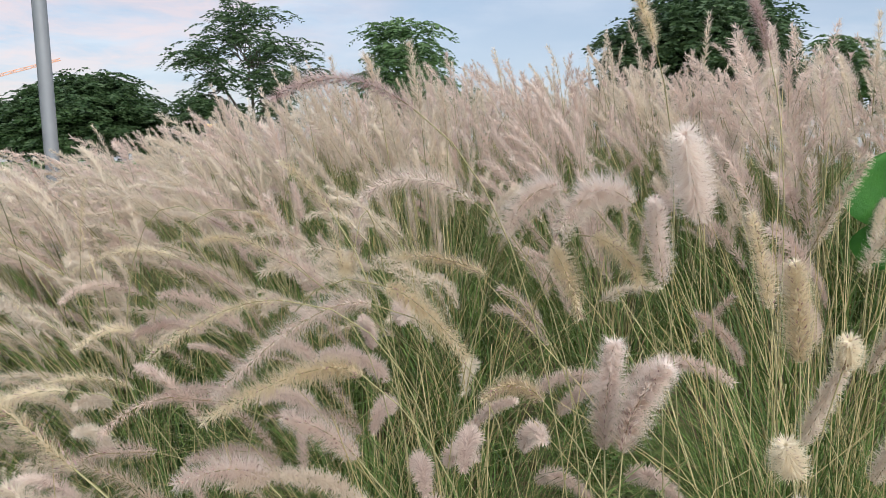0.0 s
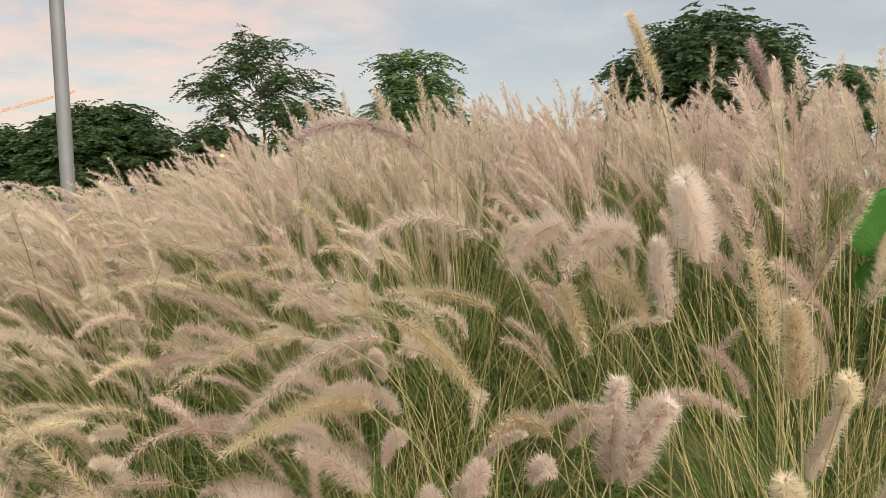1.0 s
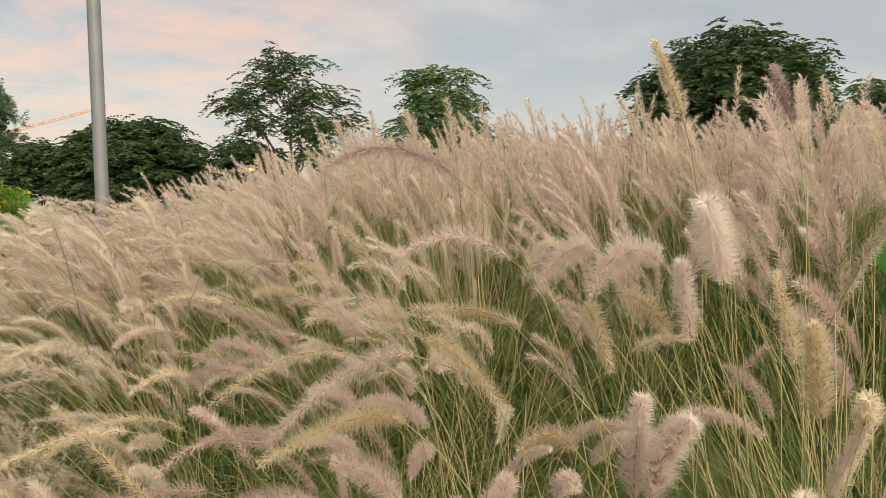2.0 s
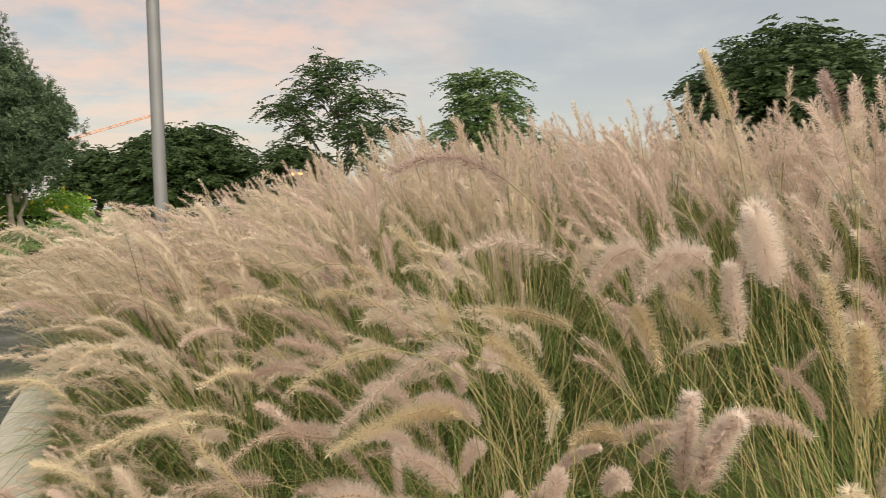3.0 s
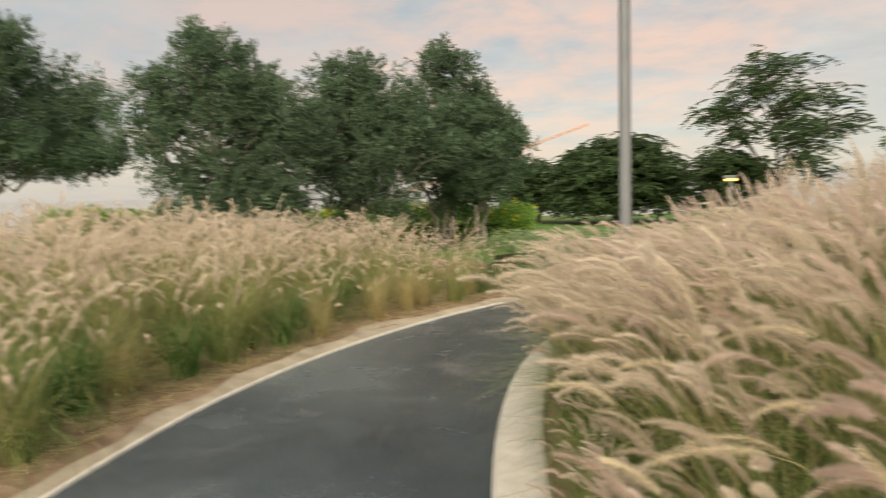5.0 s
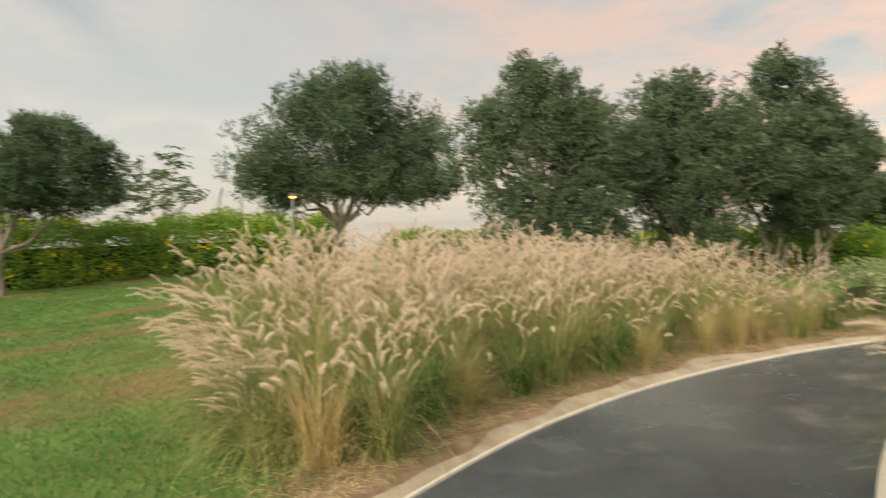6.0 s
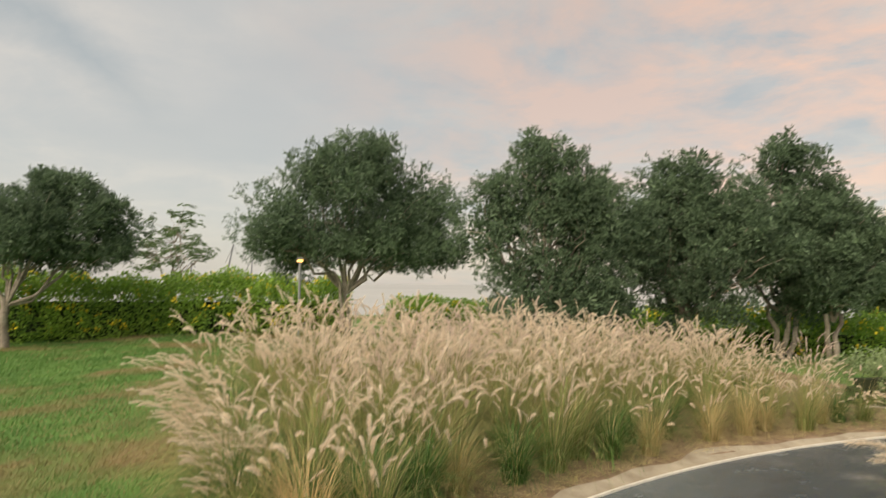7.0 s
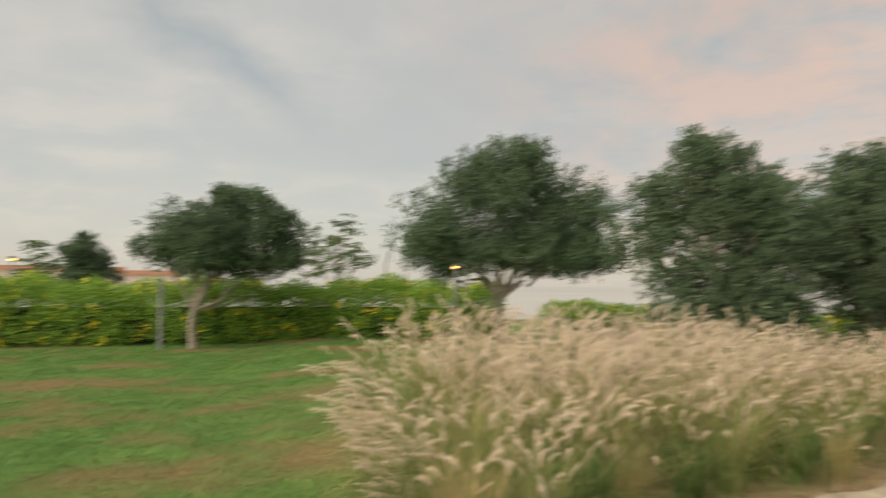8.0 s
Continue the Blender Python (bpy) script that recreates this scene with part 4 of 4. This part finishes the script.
olive_tree(303, -9.2, 10.9, [(-.85, -.75, 2.1, .7, .65), (-.55, -.5, 2.6, .75, .65), (.5, .45, 2.2, .7, .6), (0, 0.07, 3.27, 0.82, 0.71), (0.14, 0.52, 2.46, 0.98, 0.82), (0, -0.41, 2.12, 0.98, 0.82), (0, 0, 3.68, 0.49, 0.41), (0.14, 0.14, 1.84, 0.95, 0.49), (0.2, 0.14, 1.37, 1.06, 0.49), (0.27, 0.68, 1.1, 0.68, 0.41)], 0.96, 76000, 0.05, 3, OLIVE_LABEL)
olive_tree(304, -8.56, 11.3, [(.4, .35, 1.9, .55, .5), (-.5, -.4, 2.1, .7, .6), (0, 0, 2.42, 0.76, 0.66), (0.13, 0.38, 1.85, 0.69, 0.63), (-0.13, -0.48, 1.85, 0.81, 0.66), (0, 0.06, 2.8, 0.43, 0.38), (0.13, 0.13, 1.54, 0.76, 0.43), (0.13, -0.19, 1.22, 0.78, 0.35)], 0.84, 64000, 0.048, 2, OLIVE_LABEL)
olive_tree(305, -16.26, 4.88, [(0, 0, 3.71, 1.44, 1.08), (0, -1.32, 3.05, 1.2, 0.9), (0, 1.38, 3.11, 1.32, 1.02), (0, 0.24, 2.39, 2.04, 0.54), (0, 0.24, 4.22, 0.96, 0.6), (0, 1.62, 3.53, 0.96, 0.78), (0, -1.92, 2.45, 0.72, 0.54), (0, 2.1, 2.39, 0.84, 0.6), (0, -0.6, 4.07, 0.84, 0.66), (0, 1.14, 2.09, 1.32, 0.41), (0, -0.96, 2.15, 1.32, 0.41)], 1.37, 125000, 0.055, 2, "large spreading olive tree with dense grey-green crown")
olive_tree(306, -19.2, -2.2, [(0, 1.0, 3.3, 1.2, .78), (0, -.2, 3.0, 1.05, .72), (0, 2.1, 2.8, .9, .65), (0, .9, 2.45, 1.5, .45), (0, -.75, 2.5, .65, .5), (0, 1.1, 3.7, .7, .42), (0, 1.7, 2.2, .95, .34), (0, 0, 2.2, .9, .32)], 1.15, 95000, 0.055, 1, "olive tree on the lawn with pale leaning trunk", lean=0.1)
olive_tree(307, -26.2, -6.5, [(0, 0, 2.4, .85, .7), (.1, .3, 1.8, 1.0, .55)], 1.0, 14000, 0.10, 1, "small dark olive tree beyond the hedge")


def frond_tree(seed, x, y, tips, fork, sprays, leaf, material, label, bark=DARK_BARK, spray=0.45, name="feathery_tree", thick=1.0):
    """A tree with layered sprays of drooping compound leaves at the ends of its limbs. tips: (dx, dy, z)."""
    rng = np.random.default_rng(seed)
    ob = thing(name, label, "tree", at=pose(x, y, ground_at(x, y)))
    wood = [limb(rng, (0, 0, -0.1), (0.05, 0, fork), 0.11 * thick, 0.085 * thick)]
    roots, rays = [], []
    ends = np.array(tips)
    mains = ends[rng.permutation(len(ends))[:max(4, len(ends) // 7)]] * (.5, .5, .6) + (0, 0, fork * .4)
    for mid in mains:
        wood.append(limb(rng, (0.03, 0, fork * .95), mid, 0.06 * thick, 0.03 * thick, 0.2))
    for dx, dy, z in tips:
        mid = mains[int(np.argmin(((mains - (dx, dy, z)) ** 2).sum(1)))]
        wood.append(limb(rng, mid, (dx, dy, z), 0.024 * thick, 0.006 * thick, 0.25))
        for _ in range(sprays):
            a = rng.uniform(0, 2 * np.pi)
            roots.append((dx + rng.normal(0, .45 * spray), dy + rng.normal(0, .45 * spray), z + rng.normal(0, .26 * spray)))
            rays.append((math.cos(a), math.sin(a), rng.uniform(-0.05, 0.45)))
    part("trunk", tri_mesh("trunk", *merged(wood), bark), ob, "slender dark trunk and limbs")
    roots, rays = np.array(roots), np.array(rays)
    rays /= np.linalg.norm(rays, axis=1)[:, None]
    pieces = []
    pairs = 7
    size = spray * rng.uniform(0.6, 1.2, len(roots))
    flat = np.stack([-rays[:, 1], rays[:, 0], 0 * rays[:, 0]], 1)
    flat /= np.linalg.norm(flat, axis=1)[:, None]
    for k in range(pairs):
        s = (k + 1) / pairs
        p = roots + rays * (size * s)[:, None]
        p[:, 2] -= size * 0.5 * s ** 2
        for sign in (-1, 1):
            d = flat * sign + rays * 0.55 + np.array([0, 0, -0.35]) + rng.normal(0, 0.15, roots.shape)
            d /= np.linalg.norm(d, axis=1)[:, None]
            side = np.cross(d, rng.normal(size=d.shape))
            side /= np.linalg.norm(side, axis=1)[:, None] + 1e-9
            ell = (leaf * rng.uniform(0.7, 1.2, len(roots)))[:, None]
            v = np.stack([p, p + d * ell * .45 + side * ell * .17, p + d * ell, p + d * ell * .45 - side * ell * .17], 1).reshape(-1, 3)
            f = (np.arange(len(roots))[:, None, None] * 4 + np.array([(0, 1, 2), (0, 2, 3)])).reshape(-1, 3)
            pieces.append((v, f))
    tagged(part("crown", tri_mesh("crown", *merged(pieces), material), ob, "layered sprays of feathery leaves"), kind="stuff")
    return ob


def dome_tips(seed, n, rx, z0, z1, flat=1.0):
    """Limb ends over an uneven dome."""
    rng = np.random.default_rng(seed)
    out = []
    for _ in range(n):
        a, r = rng.uniform(0, 2 * np.pi), rng.random() ** 0.5
        top = z0 + (z1 - z0) * math.sqrt(max(0, 1 - r ** 2 * flat))
        out.append((rx * r * math.cos(a), rx * r * math.sin(a), top - (rng.random() ** 1.5) * (top - z0) * 0.9))
    return out


def tips_at(x, y, *shape):
    """Limb ends with heights above the level ground, for a tree that stands on the slope."""
    z = ground_at(x, y)
    return [(a, b, c - z) for a, b, c in dome_tips(*shape)]


frond_tree(401, -5.73, 22.32, tips_at(-5.73, 22.32, 41, 46, 2.0, 1.15, 5.3, 0.8), 1, 22, 0.155, FERNY, "open feathery-leaved tree with layered branches", spray=0.53, thick=0.93)
frond_tree(402, -0.98, 23.76, tips_at(-0.98, 23.76, 42, 38, 1.8, 1.5, 4.85, 0.9), 1, 34, 0.17, PALE_FERNY, "light green drooping feathery-leaved tree", spray=0.6, thick=0.9)
frond_tree(403, 6.83, 19.2, tips_at(6.83, 19.2, 43, 230, 2.2, 1.3, 4.95, 0.75), 1, 24, 0.18, FERNY, "broad dense dark green feathery-leaved tree", spray=0.64, thick=1.16)
frond_tree(404, 12.84, 22.67, tips_at(12.84, 22.67, 44, 26, 1.43, 1.94, 4.41, 0.9), 1, 27, 0.2, PALE_FERNY, "light green feathery-leaved tree", spray=0.57, thick=1.3)
frond_tree(405, -10.85, 22.5, tips_at(-10.85, 22.5, 45, 110, 1.95, 0.45, 2.85, 0.7), 1, 37, 0.18, FERNY, "low dark green feathery-leaved tree", spray=0.56, thick=1.2)
frond_tree(406, -13.75, 22, tips_at(-13.75, 22, 46, 34, 1, 0.45, 2.23, 0.9), 1, 30, 0.17, FERNY, "low dark green feathery-leaved tree", spray=0.5, thick=1)
frond_tree(407, -24.2, 1.83, dome_tips(47, 60, 1.15, 1.7, 3.9, .9), 1.2, 10, .085, PALE_FERNY, "sparse small tree with bare twigs", BARK, spray=0.2, thick=.5)
frond_tree(408, -7.09, 22.1, tips_at(-7.09, 22.1, 48, 26, 0.96, 0.57, 2.31, 0.9), 1, 27, 0.18, FERNY, "low dark green feathery-leaved shrub", spray=0.52, thick=1.16)
frond_tree(409, -31, -9.3, dome_tips(49, 24, .7, 1.2, 3.3, .9), 1.0, 10, .14, PALE_FERNY, "slender pale tree beyond the hedge", spray=0.3, thick=.5)


def hedge(seed, line, width, height, leaves, material, flowers, label, leaf=0.09, name="hedge", base=0.0):
    """A hedge along a line of points, with uneven sides and top."""
    rng = np.random.default_rng(seed)
    line = np.asarray(line, float)
    ob = thing(name, label, "hedge")
    far = np.r_[0, np.cumsum(np.linalg.norm(np.diff(line, axis=0), axis=1))]

    def spots(n, skin):
        s = rng.uniform(0, far[-1], n)
        c = np.stack([np.interp(s, far, line[:, k]) for k in (0, 1)], 1)
        i = np.clip(np.searchsorted(far, s) - 1, 0, len(line) - 2)
        d = (line[i + 1] - line[i]) / np.linalg.norm(line[i + 1] - line[i], axis=1)[:, None]
        flank = rng.random(n) < 0.62
        pu = np.where(flank, np.sign(rng.uniform(-1, 1, n)), rng.uniform(-1, 1, n))
        pz = np.where(flank, rng.random(n), 1.0)
        rounding = (np.abs(pu) ** 5 + pz ** 5) ** 0.2
        wob = 1 + 0.06 * np.sin(s * 1.3 + seed) + 0.06 * np.sin(s * 4.7 + 2 * seed)
        r = skin * rng.uniform(0.8, 1.05, n)
        u = pu / rounding * width / 2 * r * (1 + 0.15 * np.sin(s * 2.7 + 3 * seed + 2.2 * pz))
        z = pz / rounding * height * wob * r
        return np.stack([c[:, 0] - d[:, 1] * u, c[:, 1] + d[:, 0] * u, z + base], 1)

    v, f = leaf_cloud(rng, spots(leaves // 10, 1.0), leaf * 1.6, 10, leaf, leaf * 0.5)
    tagged(part("foliage", tri_mesh("foliage", v, f, material), ob), kind="stuff")
    # solid blocks added inside, their dark colour painting the shade between the leaves
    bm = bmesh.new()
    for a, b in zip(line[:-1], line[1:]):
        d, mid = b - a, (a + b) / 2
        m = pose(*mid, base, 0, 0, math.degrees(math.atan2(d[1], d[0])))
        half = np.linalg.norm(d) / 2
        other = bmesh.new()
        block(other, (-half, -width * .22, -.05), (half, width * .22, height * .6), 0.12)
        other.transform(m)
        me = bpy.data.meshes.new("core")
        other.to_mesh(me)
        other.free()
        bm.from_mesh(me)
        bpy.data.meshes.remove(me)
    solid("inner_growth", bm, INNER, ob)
    if flowers:
        v, f = leaf_cloud(rng, spots(flowers, 1.03) + (0, 0, 0.05), 0.07, 9, 0.09, 0.06)
        tagged(part("blossom", tri_mesh("blossom", v, f, FLOWER), ob, "clusters of yellow flowers"), kind="stuff")
    return ob


hedge(501, [(-20.6, -14), (-21.0, -8), (-21.2, -3), (-21.0, 1.5), (-19.5, 6)], 1.5, 1.55, 105000, HEDGE, 380, "dense green hedge dotted with yellow flowers", 0.085)
hedge(502, [(-22, 8.6), (-14.5, 10.0), (-11.6, 11.4), (-9.7, 12.5), (-8.5, 13.2)], 1.2, 0.95, 56000, HEDGE, 110, "bright green hedge dotted with yellow flowers", 0.075)
hedge(503, [(-6.0, 8.0), (-5.65, 9.1), (-5.3, 10.3)], 1.0, 0.62, 14000, CLIPPED, 0, "clipped low grey-green shrub beside the path", 0.04, "clipped_shrub")


# ---------------------------------------------------------------- posts, lamps, crane, far buildings
def street_pole(x, y, height, r0, r1):
    z = ground_at(x, y)
    ob = thing("light_pole", "tall tapered grey steel light pole", "pole", at=pose(x, y, z))
    part("shaft", tri_mesh("shaft", *tube([(0, 0, 0), (0, 0, height * .5), (0, 0, height)], [r0, (r0 + r1) / 2, r1], 16), STEEL), ob)
    bm = bmesh.new()
    block(bm, (-.09, -.09, 0), (.09, .09, .016), 0.004)
    solid("base_plate", bm, STEEL, ob)


street_pole(-2.33, 4.43, 5.0, 0.044, 0.036)


def lamp_post(x, y, height, r=0.03, head=0.16, label="slim garden lamp post with a glowing amber lamp"):
    z = ground_at(x, y)
    ob = thing("lamp_post", label, "lamp", "lamp posts", at=pose(x, y, z))
    part("post", tri_mesh("post", *tube([(0, 0, 0), (0, 0, height)], [r, r], 8), STEEL), ob)
    bm = bmesh.new()
    block(bm, (-head, -head * .5, height), (head, head * .5, height + head * .55), 0.01)
    solid("lamp_head", bm, STEEL, ob)
    bm = bmesh.new()
    block(bm, (-head * .9, -head * .45, height - head * .4), (head * .9, head * .45, height - .002), 0.01)
    solid("lamp_glass", bm, GLOW, ob, "glowing amber lamp glass")


lamp_post(-15.3, 3.52, 1.88, 0.03, 0.105)
lamp_post(-26.6, -6.6, 2.85, 0.04, 0.16)
lamp_post(-28.9, -9.4, 2.5, 0.04, 0.16)
lamp_post(-6.45, 20.31, 1.3, 0.04, 0.17)
street_pole(-19.1, -3.0, 1.75, 0.05, 0.05)


def truss(name, a, b, size, material, label):
    """A lattice boom of chords and braces from a to b."""
    a, b = np.asarray(a, float), np.asarray(b, float)
    ob = thing(name, label, "crane")
    d = (b - a) / np.linalg.norm(b - a)
    side = np.cross(d, (0, 0, 1.0))
    side /= np.linalg.norm(side)
    up = np.cross(side, d)
    corners = [side * size, -side * size, up * size * 1.6]
    r = size * 0.16
    for c in corners:
        part("chord", tri_mesh("chord", *tube([a + c, b + c * .6], [r, r], 5), material), ob)
    n = 26
    pieces = []
    for i in range(n):
        s, t = i / n, (i + 1) / n
        for j in range(3):
            p, q = corners[j], corners[(j + 1) % 3]
            pieces.append(tube([a + (b - a) * s + p * (1 - .4 * s), a + (b - a) * t + q * (1 - .4 * t)], [r * .6, r * .6], 4))
    tagged(part("braces", tri_mesh("braces", *merged(pieces), material), ob), kind="stuff")
    return ob


truss("tower_crane", (-65, 66.83, .05), (-41.5, 79.8, 9.06), 0.22, ORANGE, "distant orange crane with a raised lattice boom")



def far_house(x, y, w, d, h, turn, label, wall=WALLS):
    ob = thing("building", label, "building", at=pose(x, y, 0, 0, 0, turn))
    bm = bmesh.new()
    block(bm, (-w / 2, -d / 2, 0), (w / 2, d / 2, h))
    solid("wall", bm, wall, ob)
    bm = bmesh.new()
    block(bm, (-w / 2 - .3, -d / 2 - .3, h), (w / 2 + .3, d / 2 + .3, h + .5))
    solid("roof", bm, ROOFED, ob)
    for k in range(int(w // 3)):
        bm = bmesh.new()
        u = -w / 2 + 1.5 + 3 * k
        block(bm, (u - .6, d / 2 - .05, h * .45), (u + .6, d / 2 + .06, h * .8))
        solid("window", bm, WINDOW, ob)


far_house(-99, -15, 7, 8, 2.8, 98, "distant pale building with reddish roof")
far_house(-97, -26, 15, 8, 3.2, 104, "distant pale building with reddish roof")
far_house(-119, 16.2, 4.3, 5, 1.6, 82, "distant low pale building")
far_house(-118.4, 20.7, 3.8, 5, 1.8, 80, "distant low pale building")


def far_mast(x, y, height, tilt):
    """A thin mast or jib on a far building site."""
    ob = thing("site_mast", "thin distant mast on a building site", "mast", "site masts", at=pose(x, y, 0))
    part("shaft", tri_mesh("shaft", *tube([(0, 0, 0), (tilt * .5, tilt, height)], [.16, .09], 6), STEEL), ob)
    part("jib", tri_mesh("jib", *tube([(tilt * .5, tilt - 1.0, height * .62), (tilt * .5, tilt, height), (tilt * .5, tilt + .5, height * .8)], [.05, .06, .05], 5), STEEL), ob)


far_mast(-99.1, 14.9, 6.6, 1.2)
far_mast(-99.7, 10.9, 4.2, 0.0)
far_mast(-98.5, 18.4, 4.6, 0.2)
